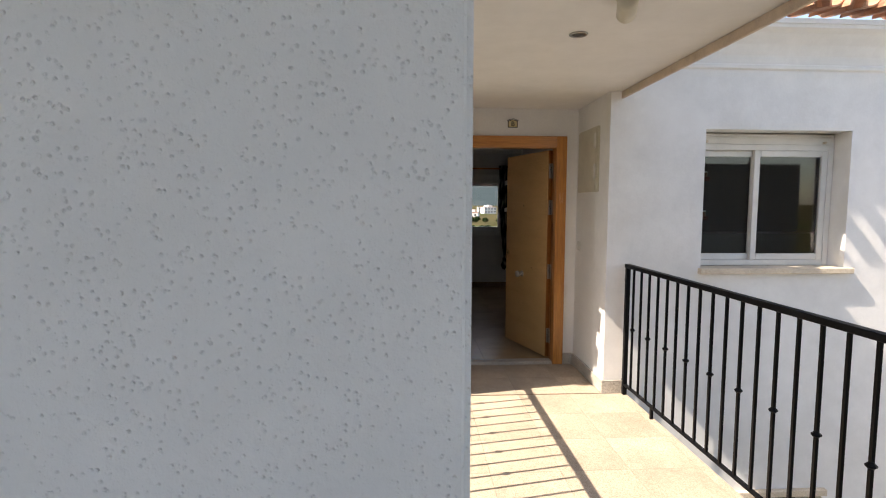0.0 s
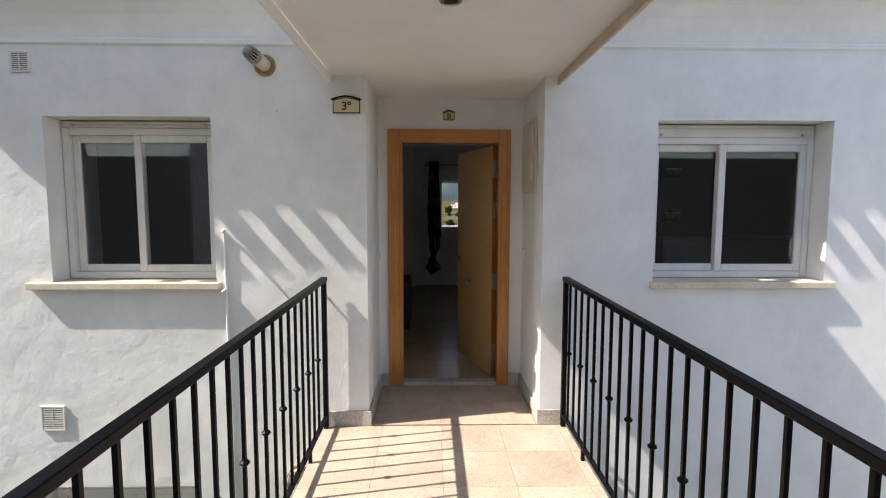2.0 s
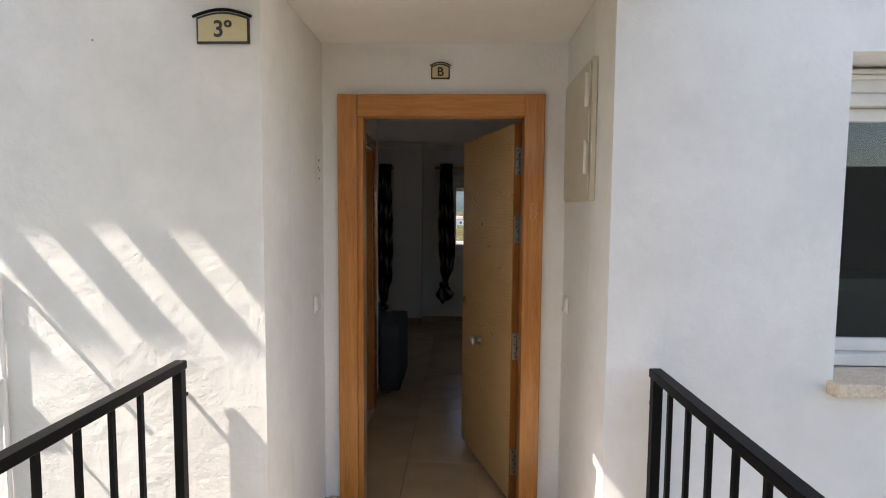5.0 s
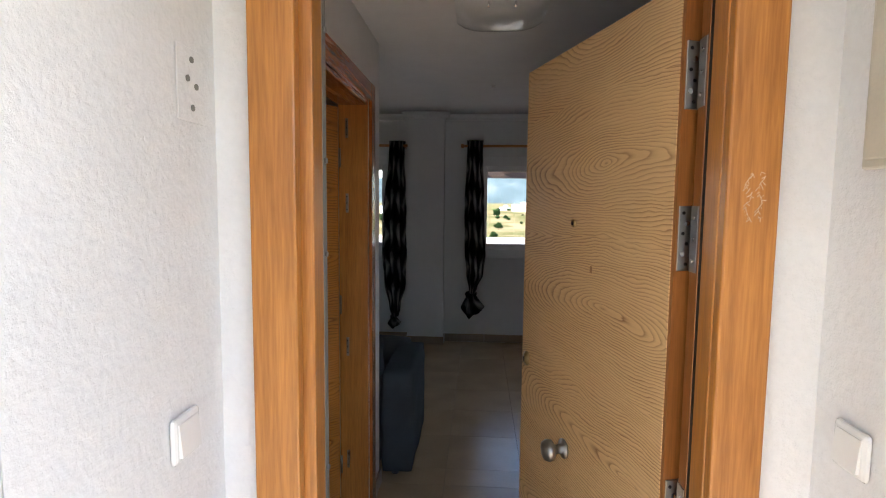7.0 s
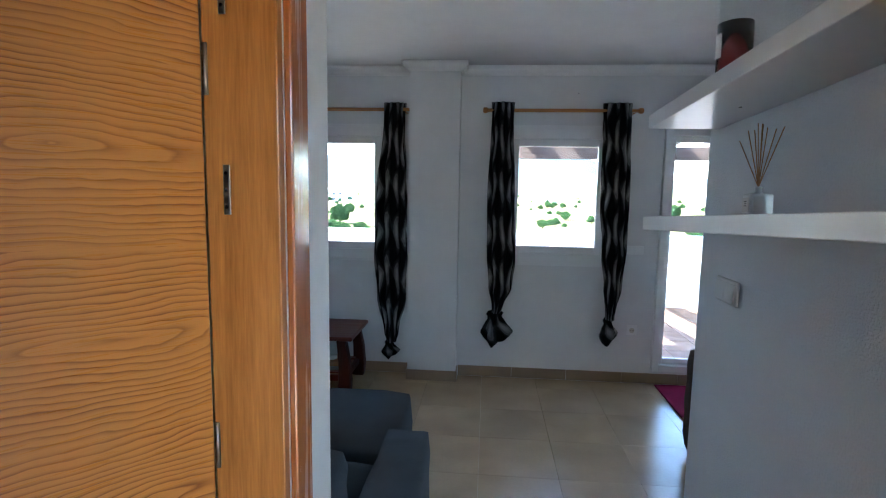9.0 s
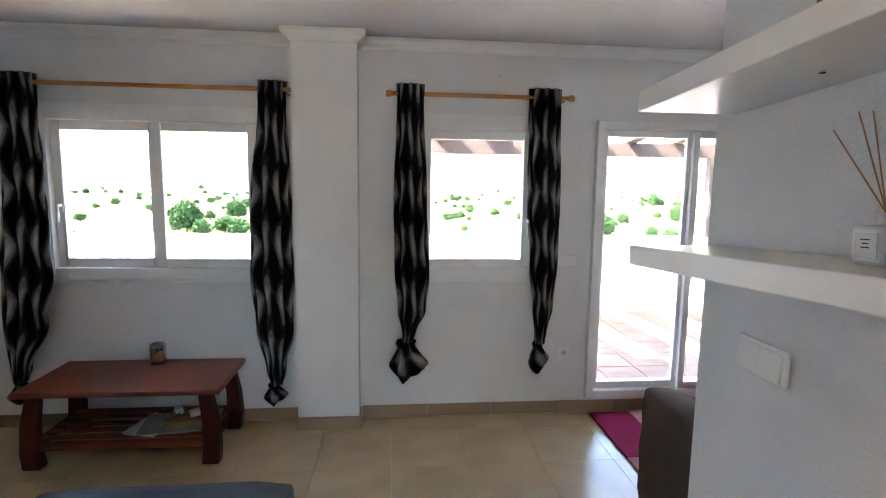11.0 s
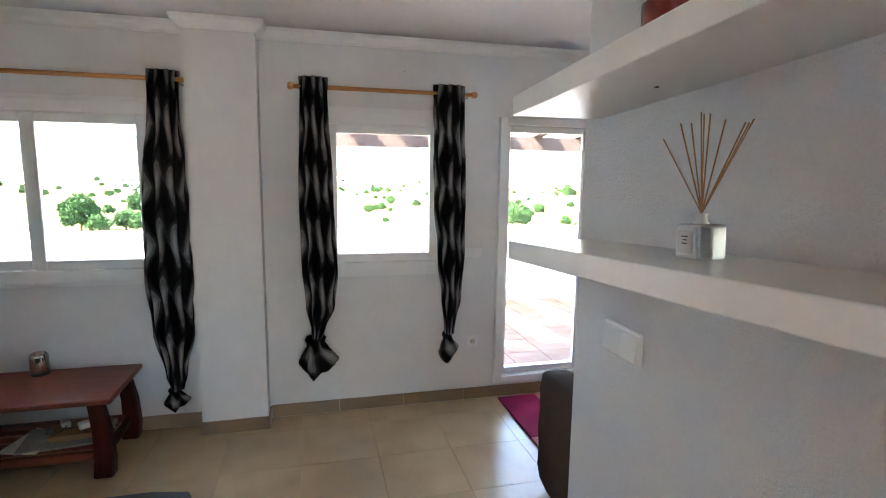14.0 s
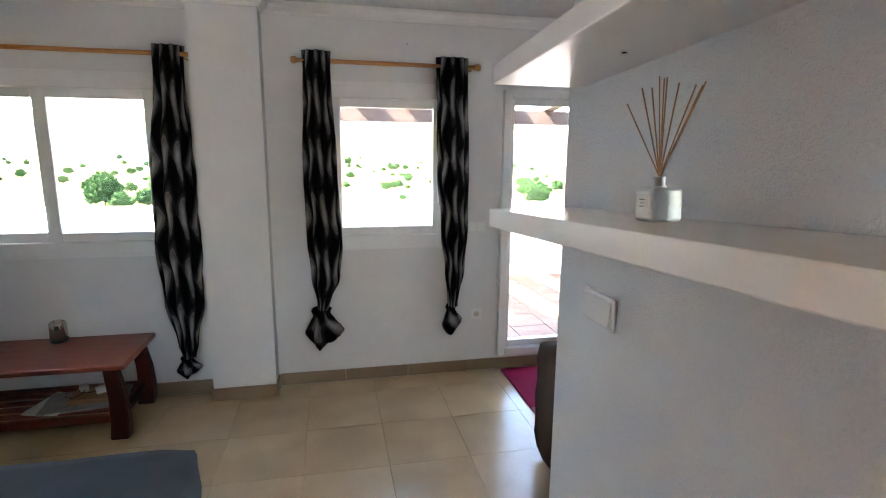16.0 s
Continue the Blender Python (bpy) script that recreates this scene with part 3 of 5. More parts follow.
skirting("baseboard_living", [(-2.0, 9.62, 0.333, 9.62, 0, -1), (0.333, 9.46, 0.747, 9.46, 0, -1), (0.747, 9.62, 5.2, 9.62, 0, -1), (0.345, 9.46, 0.345, 9.606, -1, 0),
                              (0.735, 9.46, 0.735, 9.606, 1, 0), (1.80, 5.0, 1.80, 7.512, -1, 0), (1.80, 7.50, 5.2, 7.50, 0, 1), (0.59, 6.45, 0.59, 6.612, 1, 0),
                              (0.59, 5.0, 0.59, 5.48, 1, 0), (-2.0, 6.60, 0.602, 6.60, 0, 1)], SKIRT, 0.085, 0.012)
skirting("baseboard_alcove", [(0.28, 4.12, 0.607, 4.12, 0, -1), (0.59, 4.10, 0.59, 4.885, 1, 0), (0.607, 4.90, 0.665, 4.90, 0, -1), (1.665, 4.90, 1.755, 4.90, 0, -1),
                              (1.77, 4.10, 1.77, 4.885, -1, 0), (1.753, 4.12, 1.95, 4.12, 0, -1)], GRANITE, 0.105, 0.018)

# terrace outside
structure(box_thing("terrace_slab", (-3.0, 6.5, 9.95, 12.5, -0.4, 0.085), GROUT), "terrace slab", "floor")
structure(box_thing("parapet", (-3.0, 6.5, 12.1, 12.3, 0.085, 1.0), STUCCO), "white stucco terrace parapet")
structure(box_thing("wall_building_below", (-3.0, 6.5, 9.901, 12.3, -9.0, -0.402), STUCCO), "white building wall below the terrace")


# ---- entrance door, railings and facade fittings ----
def cyl(bm, c, r, h, axis="z", n=16, r2=None):
    """A cylinder or cone from the point c along an axis."""
    r2 = r if r2 is None else r2
    rot = {"z": Matrix(), "x": Matrix.Rotation(radians(90), 4, "Y"), "y": Matrix.Rotation(radians(-90), 4, "X")}[axis]
    g = bmesh.ops.create_cone(bm, cap_ends=True, segments=n, radius1=r, radius2=r2, depth=h,
                              matrix=Matrix.Translation(c) @ rot @ Matrix.Translation((0, 0, h / 2)))
    return g["verts"]


def cyl_part(name, c, r, h, axis, material, parent, label="", n=16, r2=None, smooth=True):
    bm = bmesh.new()
    cyl(bm, c, r, h, axis, n, r2)
    ob = part(name, bm, material, parent, label)
    if smooth:
        for p in ob.data.polygons:
            p.use_smooth = len(p.vertices) == 4
    return ob


def lathe(bm, prof, n=20, m=Matrix()):
    """A turned body from (radius, height) pairs."""
    rings = [[bm.verts.new(m @ Vector((r * math.cos(2 * math.pi * i / n), r * math.sin(2 * math.pi * i / n), z))) for i in range(n)] for r, z in prof]
    for a, b in zip(rings, rings[1:]):
        for i in range(n):
            j = (i + 1) % n
            bm.faces.new((a[i], a[j], b[j], b[i]))
    bm.faces.new(rings[0][::-1]), bm.faces.new(rings[-1])


def sweep(bm, pts, r, n=8):
    """A round tube along points."""
    rings = []
    for i, p in enumerate(pts):
        p = Vector(p)
        d = (Vector(pts[min(i + 1, len(pts) - 1)]) - Vector(pts[max(i - 1, 0)])).normalized()
        a = d.cross(Vector((0.3, 0.2, 0.93))).normalized()
        b = d.cross(a)
        rings.append([bm.verts.new(p + (a * math.cos(2 * math.pi * k / n) + b * math.sin(2 * math.pi * k / n)) * r) for k in range(n)])
    for u, v in zip(rings, rings[1:]):
        for k in range(n):
            j = (k + 1) % n
            bm.faces.new((u[k], u[j], v[j], v[k]))
    bm.faces.new(rings[0][::-1]), bm.faces.new(rings[-1])


def text_part(name, body, size, m, material, parent, depth=0.001):
    """Letters as a mesh of their own, made with the built-in font."""
    cu = bpy.data.curves.new(name, "FONT")
    cu.offset = size * 0.018
    cu.body, cu.size, cu.extrude, cu.align_x, cu.align_y = body, size, depth, "CENTER", "CENTER"
    tmp = bpy.data.objects.new(name, cu)
    scene.collection.objects.link(tmp)
    me = bpy.data.meshes.new_from_object(tmp.evaluated_get(bpy.context.evaluated_depsgraph_get()))
    bpy.data.objects.remove(tmp)
    me.materials.clear()
    me.materials.append(material)
    ob = new(name, me)
    ob.parent = parent
    ob.matrix_basis = m
    return ob


def door_frame():
    ob = structure(new("door_frame"), "varnished orange oak frame of the entrance door", "door frame")
    for x0, x1 in ((0.668, 0.762), (1.568, 1.663)):
        box_part("architrave", (x0, x1, 4.872, 4.902, 0.0, 2.118), OAK_V, ob, bevel=0.005)
    box_part("architrave", (0.7625, 1.5675, 4.8725, 4.902, 2.014, 2.1175), OAK_H, ob, bevel=0.005)
    box_part("jamb", (0.732, 0.787, 4.9025, 4.966, 0.0, 2.045), OAK_V, ob, bevel=0.003)
    box_part("jamb", (1.5675, 1.598, 4.9025, 4.965, 0.0, 2.045), OAK_V, ob, bevel=0.003)
    box_part("rebate", (1.570, 1.799, 4.9865, 5.028, 0.0, 2.10), LEAF_EDGE, ob, "dark reddish oak rebate", 0.002)
    # thin near-black strip between the jamb and the rebate
    box_part("rebate_stop", (1.5715, 1.5975, 4.9655, 4.986, 0.0, 2.04), DARK, ob, "thin dark strip between jamb and rebate", 0.001)
    for z in (1.815, 1.472, 0.86, 0.24):
        hp = box_part("hinge_plate", (1.5665, 1.5697, 4.990, 5.024, z - 0.07, z + 0.07), STEEL, ob, "steel hinge plate", 0.001)
        for k in range(3):
            cyl_part("screw", (1.5645, 5.005, z - 0.045 + k * 0.045), 0.0045, 0.002, "x", CHROME, hp, n=8)
    box_part("head_jamb", (0.7875, 1.5665, 4.9025, 4.966, 2.012, 2.045), OAK_H, ob, bevel=0.003)
    box_part("steel_edge", (0.7335, 0.7872, 4.9665, 4.994, 0.0, 2.045), SEAL, ob, "grey painted steel edge with screws")
    for z in (0.45, 0.95, 1.43, 1.63, 1.9):
        cyl_part("screw", (0.7874, 4.981, z), 0.006, 0.004, "x", STEEL, ob, n=10)
    bm = bmesh.new()
    rng = random.Random(21)
    for gx in (1.606, 1.628):
        for k in range(16):
            z = 1.515 + k * 0.0056
            cx = gx + 0.0045 * math.sin(k * 0.9 + gx * 40)
            a, b = rng.uniform(-0.006, -0.001), rng.uniform(0.001, 0.006)
            sweep(bm, [(cx + a, 4.8716, z), (cx + rng.uniform(-0.002, 0.002), 4.8716, z + rng.uniform(0.002, 0.008)), (cx + b, 4.8716, z + rng.uniform(-0.004, 0.010))], rng.uniform(0.0005, 0.001), 4)
    part("scratched_mark", bm, SCRATCH, ob, "two pale scratched marks in the varnish")
    th = structure(box_thing("threshold", (0.788, 1.566, 4.89, 4.99, -0.012, 0.028), GRANITE, 0.004), "speckled granite threshold", "threshold")
    return ob


door_frame()


def entrance_door():
    """The open entrance leaf: local x runs from the hinges to the latch, local -y is the outer face."""
    a = math.atan2(0.765, -0.250)
    ob = thing("entrance_door", pose(1.578, 5.047, 0.0, 0, 0, math.degrees(a)), "pale oak veneer entrance door standing half open", "door")
    w, t0, t1 = 0.80, 0.0, 0.045
    box_part("leaf_core", (0.002, w - 0.002, t0 + 0.002, t1 - 0.002, 0.034, 2.004), LEAF_EDGE, ob, "reddish oak edge", 0.001)
    box_part("outer_face", (0.004, w, t1 - 0.002, t1 + 0.002, 0.032, 2.006), LEAF, ob, bevel=0.001)
    box_part("inner_face", (0.004, w, t0 - 0.002, t0 + 0.002, 0.032, 2.006), LEAF, ob, bevel=0.001)
    box_part("edge_lipping", (-0.006, 0.0035, t0, t1, 0.032, 2.006), LEAF_EDGE, ob, "reddish oak lipping", 0.001)
    cyl_part("peephole", (0.437, t1 + 0.001, 1.487), 0.011, 0.006, "y", BRASS, ob, "brass peephole ring")
    cyl_part("peephole_lens", (0.437, t1 + 0.0075, 1.487), 0.006, 0.001, "y", DARK, ob)
    bm = bmesh.new()
    lathe(bm, [(0.030, 0.0), (0.030, 0.006), (0.016, 0.010), (0.013, 0.025), (0.018, 0.034), (0.031, 0.042), (0.034, 0.054), (0.029, 0.066), (0.012, 0.072)], 24,
          Matrix.Translation((0.455, t1 + 0.002, 0.785)) @ Matrix.Rotation(radians(-90), 4, "X"))
    part("door_knob", bm, STEEL, ob, "brushed steel centre knob", True)
    bm = bmesh.new()
    lathe(bm, [(0.026, 0.0), (0.026, 0.006), (0.018, 0.009), (0.018, 0.012)], 24, Matrix.Translation((0.752, t1 + 0.002, 0.985)) @ Matrix.Rotation(radians(-90), 4, "X"))
    lock = part("lock_rose", bm, BRASS, ob, "brass cylinder lock rose", True)
    box_part("keyhole", (0.7505, 0.7535, t1 + 0.0142, t1 + 0.016, 0.974, 0.992), DARK, lock)
    box_part("worn_patch", (0.565 - 0.24, 0.577 - 0.24, t1 + 0.0021, t1 + 0.0028, 1.352, 1.372), CARD, ob, "small brown chip in the veneer", 0.0003)
    for z in (1.815, 1.472, 0.86, 0.24):
        bm = bmesh.new()
        add_box(bm, -0.010, -0.0065, 0.004, 0.040, z - 0.07, z + 0.07, 0.001)
        h = part("hinge", bm, STEEL, ob, "steel butt hinge with screws and dark screw holes")
        for k in range(5):
            cyl_part("knuckle", (-0.013, -0.002, z - 0.07 + k * 0.0285), 0.006, 0.026, "z", STEEL, h, n=12)
        for k in range(6):
            # DARK discs stand in for the shade of open screw holes
            cyl_part("screw", (-0.0118, 0.020 + 0.010 * (k % 2), z - 0.055 + k * 0.022), 0.0055 if k in (1, 4) else 0.0038, 0.0016, "x", CHROME if k in (1, 4) else DARK, h, n=10)


entrance_door()


def inner_door():
    """The doorway in the hall's left wall: frame on the wall face, leaf ajar inwards."""
    fr = structure(new("door_frame_inner"), "glossy reddish oak frame of the inner door", "door frame")
    for y0, y1 in ((5.485, 5.58), (6.34, 6.425)):
        box_part("architrave", (0.5905, 0.606, y0, y1, 0.0, 2.10), RED_V, fr, bevel=0.004)
    box_part("architrave", (0.5907, 0.6058, 5.5805, 6.3395, 2.012, 2.0995), RED_Y, fr, bevel=0.004)
    for y0, y1 in ((5.58, 5.605), (6.315, 6.34)):
        box_part("jamb", (0.452, 0.590, y0, y1, 0.0, 2.02), OAK_V, fr, bevel=0.003)
    box_part("head_jamb", (0.452, 0.590, 5.606, 6.314, 1.992, 2.02), RED_Y, fr, bevel=0.003)
    for z in (1.887, 1.538, 0.846, 0.28):
        hp = box_part("hinge_plate", (0.486, 0.499, 6.3115, 6.3148, z - 0.045, z + 0.045), STEEL, fr, "small steel hinge plate", 0.001)
        for k in (-0.03, 0.0, 0.03):
            cyl_part("screw", (0.4925, 6.3095, z + k), 0.003, 0.002, "y", CHROME, hp, n=8)
    ob = thing("inner_door", pose(0.452, 6.312, 0.0, 0, 0, 232), "varnished oak inner door standing ajar", "door")
    box_part("leaf", (0.0, 0.70, -0.035, 0.0, 0.01, 1.985), LEAF_IN, ob, bevel=0.002)
    for z in (0.25, 1.05, 1.75):
        hinge = box_part("hinge", (-0.006, 0.0, -0.032, -0.006, z - 0.045, z + 0.045), STEEL, ob, "small steel hinge", 0.001)
        cyl_part("knuckle", (-0.006, 0.003, z - 0.045), 0.005, 0.09, "z", STEEL, hinge, n=10)


inner_door()


def bar_between(bm, a, b, w, h):
    """A rectangular bar from a to b, w wide and h high."""
    a, b = Vector(a), Vector(b)
    d = (b - a).normalized()
    s = d.cross(Vector((0, 0, 1))).normalized() * (w / 2)
    u = Vector((0, 0, h / 2))
    va = [bm.verts.new(a + k) for k in (-s - u, s - u, s + u, -s + u)]
    vb = [bm.verts.new(b + k) for k in (-s - u, s - u, s + u, -s + u)]
    for i in range(4):
        j = (i + 1) % 4
        bm.faces.new((va[i], vb[i], vb[j], va[j]))
    bm.faces.new(va), bm.faces.new(vb[::-1])
    bmesh.ops.recalc_face_normals(bm, faces=bm.faces)


def railing(x, y_end, y_bend, lead, side, first):
    ob = thing("railing", pose(x, 0, 0), "black wrought-iron railing along the walkway edge", "railing", "railings of the walkway")
    for n, z, w, h in (("top_rail", 1.025, 0.042, 0.030), ("bottom_rail", 0.085, 0.032, 0.012)):
        bm = bmesh.new()
        bar_between(bm, (0, y_end, z), (0, y_bend - 0.004, z), w, h)
        if lead:
            bar_between(bm, (0.0, y_bend + 0.01, z + 0.0004), (*lead, z + 0.0004), w, h)
        bmesh.ops.bevel(bm, geom=list(bm.edges), offset=0.003, segments=1, affect="EDGES")
        part(n, bm, IRON, ob)
    box_part("end_post", (-0.016, 0.016, y_end - 0.034, y_end - 0.002, 0.004, 1.0095), IRON, ob, bevel=0.002)
    box_part("wall_bracket", (-0.006, 0.006, y_end - 0.002, 4.119, 0.905, 0.917), IRON, ob, bevel=0.001)
    box_part("wall_bracket", (-0.006, 0.006, y_end - 0.002, 4.119, 0.105, 0.117), IRON, ob, bevel=0.001)
    me = bpy.data.meshes.new("baluster")
    bm = bmesh.new()
    add_box(bm, -0.007, 0.007, -0.007, 0.007, 0.0915, 1.0095)
    bm.to_mesh(me)
    bm.free()
    me.materials.append(IRON)
    kn = bpy.data.meshes.new("knuckle")
    bm = bmesh.new()
    lathe(bm, [(0.009, -0.016), (0.012, -0.010), (0.020, -0.003), (0.020, 0.003), (0.012, 0.010), (0.009, 0.016)], 8)
    bm.to_mesh(kn)
    bm.free()
    kn.materials.append(IRON)
    spots = []
    y = first
    k = 0
    while y > y_bend + 0.03:
        spots.append((0.0, y, k % 2 == 0))
        y -= 0.1296
        k += 1
    if lead:
        ln = math.hypot(lead[0], lead[1] - y_bend)
        d = 0.09
        while d < ln:
            spots.append((lead[0] * d / ln, y_bend + (lead[1] - y_bend) * d / ln, k % 2 == 0))
            d += 0.1275
            k += 1
    for px, py, knuckled in spots:
        b = new("baluster", me)
        b.parent = ob
        b.location = (px, py, 0)
        if knuckled:
            q = new("knuckle", kn)
            q.parent = b
            q.location = (0, 0, 0.545)
    for py in (3.6, 2.35, 1.5, 0.4):
        if py > y_bend:
            box_part("foot", (-0.01, 0.01, py - 0.01, py + 0.01, -0.012, 0.0785), IRON, ob, bevel=0.001)


railing(0.305, 4.09, 1.235, (-0.62, 0.91), -1, 3.855)
railing(1.925, 4.09, -1.2, None, 1, 3.958)


def sliding_window(name, x0, x1, z0, z1, y, box_h, material, label, mid=None, thick=0.07, border=0.045, stile=0.05):
    """A two-leaf sliding window in the opening, its outer face at y, with a shutter box over it."""
    ob = structure(new(name), label, "window")
    mid = mid or (x0 + x1) / 2
    zt = z1 - box_h
    for c in ((x0, x0 + border, y, y + thick, z0, zt), (x1 - border, x1, y, y + thick, z0, zt),
              (x0 + border + 0.0005, x1 - border - 0.0005, y, y + thick, z0, z0 + border), (x0 + border + 0.0005, x1 - border - 0.0005, y, y + thick, zt - border, zt)):
        box_part("window_frame", c, material, ob, bevel=0.004)
    ix0, ix1, iz0, iz1 = x0 + border + 0.001, x1 - border - 0.001, z0 + border + 0.001, zt - border - 0.001
    for a, b, yy in ((ix0, mid + stile / 2, y + 0.036), (mid - stile / 2, ix1, y + 0.004)):
        bm = bmesh.new()
        for c in ((a, a + stile, yy, yy + 0.028, iz0, iz1), (b - stile, b, yy, yy + 0.028, iz0, iz1),
                  (a + stile + 0.0004, b - stile - 0.0004, yy + 0.0005, yy + 0.0275, iz0, iz0 + stile), (a + stile + 0.0004, b - stile - 0.0004, yy + 0.0005, yy + 0.0275, iz1 - stile, iz1)):
            add_box(bm, *c, bevel=0.004, seg=1)
        sash = part("sash", bm, material, ob)
        g = box_part("pane", (a + stile - 0.004, b - stile + 0.004, yy + 0.011, yy + 0.017, iz0 + stile - 0.004, iz1 - stile + 0.004), GLASS, sash, bevel=0)
        g.visible_shadow = False
    if box_h:
        box_part("shutter_box", (x0, x1, y + 0.004, y + thick, zt + 0.001, z1 - 0.002), material, ob, bevel=0.006)
        for k in range(2):
            box_part("shutter_slat", (x0 + 0.02, x1 - 0.02, y - 0.006, y + 0.0035, z1 - 0.045 + k * 0.02, z1 - 0.029 + k * 0.02), material, ob, bevel=0.003)
        for sx in (x0 + 0.09, x1 - 0.09):
            cyl_part("shutter_stop", (sx, y - 0.022, zt + 0.018), 0.009, 0.026, "y", SILL, ob, n=10)
    return ob


sliding_window("window_left", -1.495, -0.425, 1.003, 2.085, 4.285, 0.05, PVC_OLD, "weathered white sliding window with a stone sill", -0.99)
sliding_window("window_right", 2.535, 3.715, 1.003, 2.08, 4.285, 0.09, PVC_OLD, "weathered white sliding window with a stone sill", 3.07)
sliding_window("window_below", -1.65, -0.59, -1.70, -0.46, 4.235, 0.05, PVC_OLD, "white sliding window of the storey below")
box_thing_sills = (("sill_far_left", -3.42, -2.18), ("sill_left", -1.65, -0.385), ("sill_right", 2.51, 3.775))
for nm, a, b in box_thing_sills:
    structure(box_thing(nm, (a, b, 4.072, 4.284, 0.955, 1.002), SILL, 0.006), "cream stone window sill with rusty stains", "sill")
structure(box_thing("sill_below", (2.52, 3.68, 4.08, 4.25, -0.90, -0.848), SILL, 0.005), "cream stone sill of the storey below", "sill")


def wall_vent(x0, x1, z0, z1, n, label):
    ob = thing("wall_vent", pose((x0 + x1) / 2, FACADE, z0), label, "vent", "vents on the facade")
    w, h = (x1 - x0) / 2, z1 - z0
    box_part("backing", (-w + 0.004, w - 0.004, -0.006, -0.001, 0.004, h - 0.004), DARK, ob, bevel=0)
    for c in ((-w, -w + 0.012, -0.016, -0.0012, 0, h), (w - 0.012, w, -0.016, -0.0012, 0, h), (-w + 0.0122, w - 0.0122, -0.0155, -0.0012, 0, 0.012), (-w + 0.0122, w - 0.0122, -0.0155, -0.0012, h - 0.012, h)):
        box_part("frame", c, PVC_OLD, ob, bevel=0.002)
    for k in range(n):
        z = 0.014 + (h - 0.028) * (k + 0.2) / n
        box_part("slat", (-w + 0.0125, w - 0.0125, -0.014, -0.0065, z, z + (h - 0.028) / n * 0.55), PVC_OLD, ob, bevel=0)
    box_part("mullion", (-0.003, 0.003, -0.0158, -0.0142, 0.0125, h - 0.0125), PVC_OLD, ob, bevel=0)


wall_vent(-1.672, -1.547, 2.362, 2.492, 8, "grimy beige slatted wall vent set in the stucco")
wall_vent(-1.630, -1.470, -0.018, 0.155, 9, "white slatted wall vent set in the stucco")


def flue(x, z, s, label, yaw=16):
    """A balanced flue with a caged end, leaning out of a rough hole in the wall."""
    ob = thing("flue_terminal", pose(x, FACADE, z), label, "vent")
    bm = bmesh.new()
    lathe(bm, [(0.062, -0.004), (0.070, 0.0), (0.070, 0.006), (0.058, 0.008), (0.055, 0.004)], 24, Matrix.Rotation(radians(90), 4, "X"))
    part("hole_rim", bm, RUST, ob, "rough brown hole in the render", True)
    m = Matrix.Rotation(radians(-yaw), 4, "Z") @ Matrix.Rotation(radians(76), 4, "X")
    bm = bmesh.new()
    lathe(bm, [(0.042, 0.0), (0.042, 0.10), (0.038, 0.102)], 24, m)
    part("pipe", bm, CREAM, ob, "cream plastic pipe", True)
    bm = bmesh.new()
    lathe(bm, [(0.034, 0.10), (0.034, 0.175), (0.02, 0.19)], 20, m)
    part("core", bm, DARK, ob, "", True)
    cage = bmesh.new()
    for k in range(14):
        a = 2 * math.pi * k / 14
        pts = [m @ Vector((r * math.cos(a), r * math.sin(a), h)) for r, h in ((0.041, 0.10), (0.042, 0.15), (0.036, 0.185), (0.012, 0.20))]
        sweep(cage, pts, 0.0045, 5)
    part("cage", cage, PIPE, ob, "grey slotted end cage", True)
    bm = bmesh.new()
    lathe(bm, [(0.0445, 0.120), (0.0445, 0.130)], 24, m)
    part("collar", bm, PIPE, ob, "", True)
    bm = bmesh.new()
    lathe(bm, [(0.022, 0.198), (0.018, 0.206), (0.004, 0.208)], 20, m)
    part("cap", bm, PIPE, ob, "", True)


flue(-0.055, 2.415, 1.0, "cream and grey plastic boiler flue leaning from the wall")
flue(0.10, -0.35, 1.0, "grey plastic boiler flue low on the wall", 10)


def name_plate(x, y, z, w, h, text, size, label):
    ob = thing("number_plate", pose(x, y, z), label, "sign")
    bm = bmesh.new()
    n, top = 10, []
    def outline(k, yy):
        pts = [(-w / 2 + k, k), (w / 2 - k, k)] + [(w / 2 - k - (w - 2 * k) * i / n, h - k + (h * 0.22) * math.sin(math.pi * i / n) * 0.9) for i in range(n + 1)]
        return [bm.verts.new((px, yy, pz)) for px, pz in pts]
    a, b = outline(0.0, 0.0), outline(0.0, -0.008)
    bm.faces.new(a), bm.faces.new(b[::-1])
    for i in range(len(a)):
        j = (i + 1) % len(a)
        bm.faces.new((a[i], b[i], b[j], a[j]))
    bmesh.ops.recalc_face_normals(bm, faces=bm.faces)
    part("border", bm, INK, ob, "dark grey border")
    bm = bmesh.new()
    a, b = outline(0.0065, -0.0082), outline(0.0065, -0.0100)
    bm.faces.new(a), bm.faces.new(b[::-1])
    for i in range(len(a)):
        j = (i + 1) % len(a)
        bm.faces.new((a[i], b[i], b[j], a[j]))
    bmesh.ops.recalc_face_normals(bm, faces=bm.faces)
    part("enamel", bm, SIGN, ob, "cream enamel face")
    text_part("lettering", text, size, pose(0, -0.0106, h * 0.52, 90, 0, 0), INK, ob)
    bm = bmesh.new()
    pts = [(-w * 0.56 + w * 1.12 * i / 12, -0.012, h + 0.001 + h * 0.27 * math.sin(math.pi * i / 12)) for i in range(13)]
    sweep(bm, pts, w * 0.028, 6)
    part("hood", bm, IRON, ob, "dark arched hood", True)


name_plate(0.466, FACADE, 2.115, 0.178, 0.085, "3º", 0.075, "cream enamel plate with the floor number on the wall")
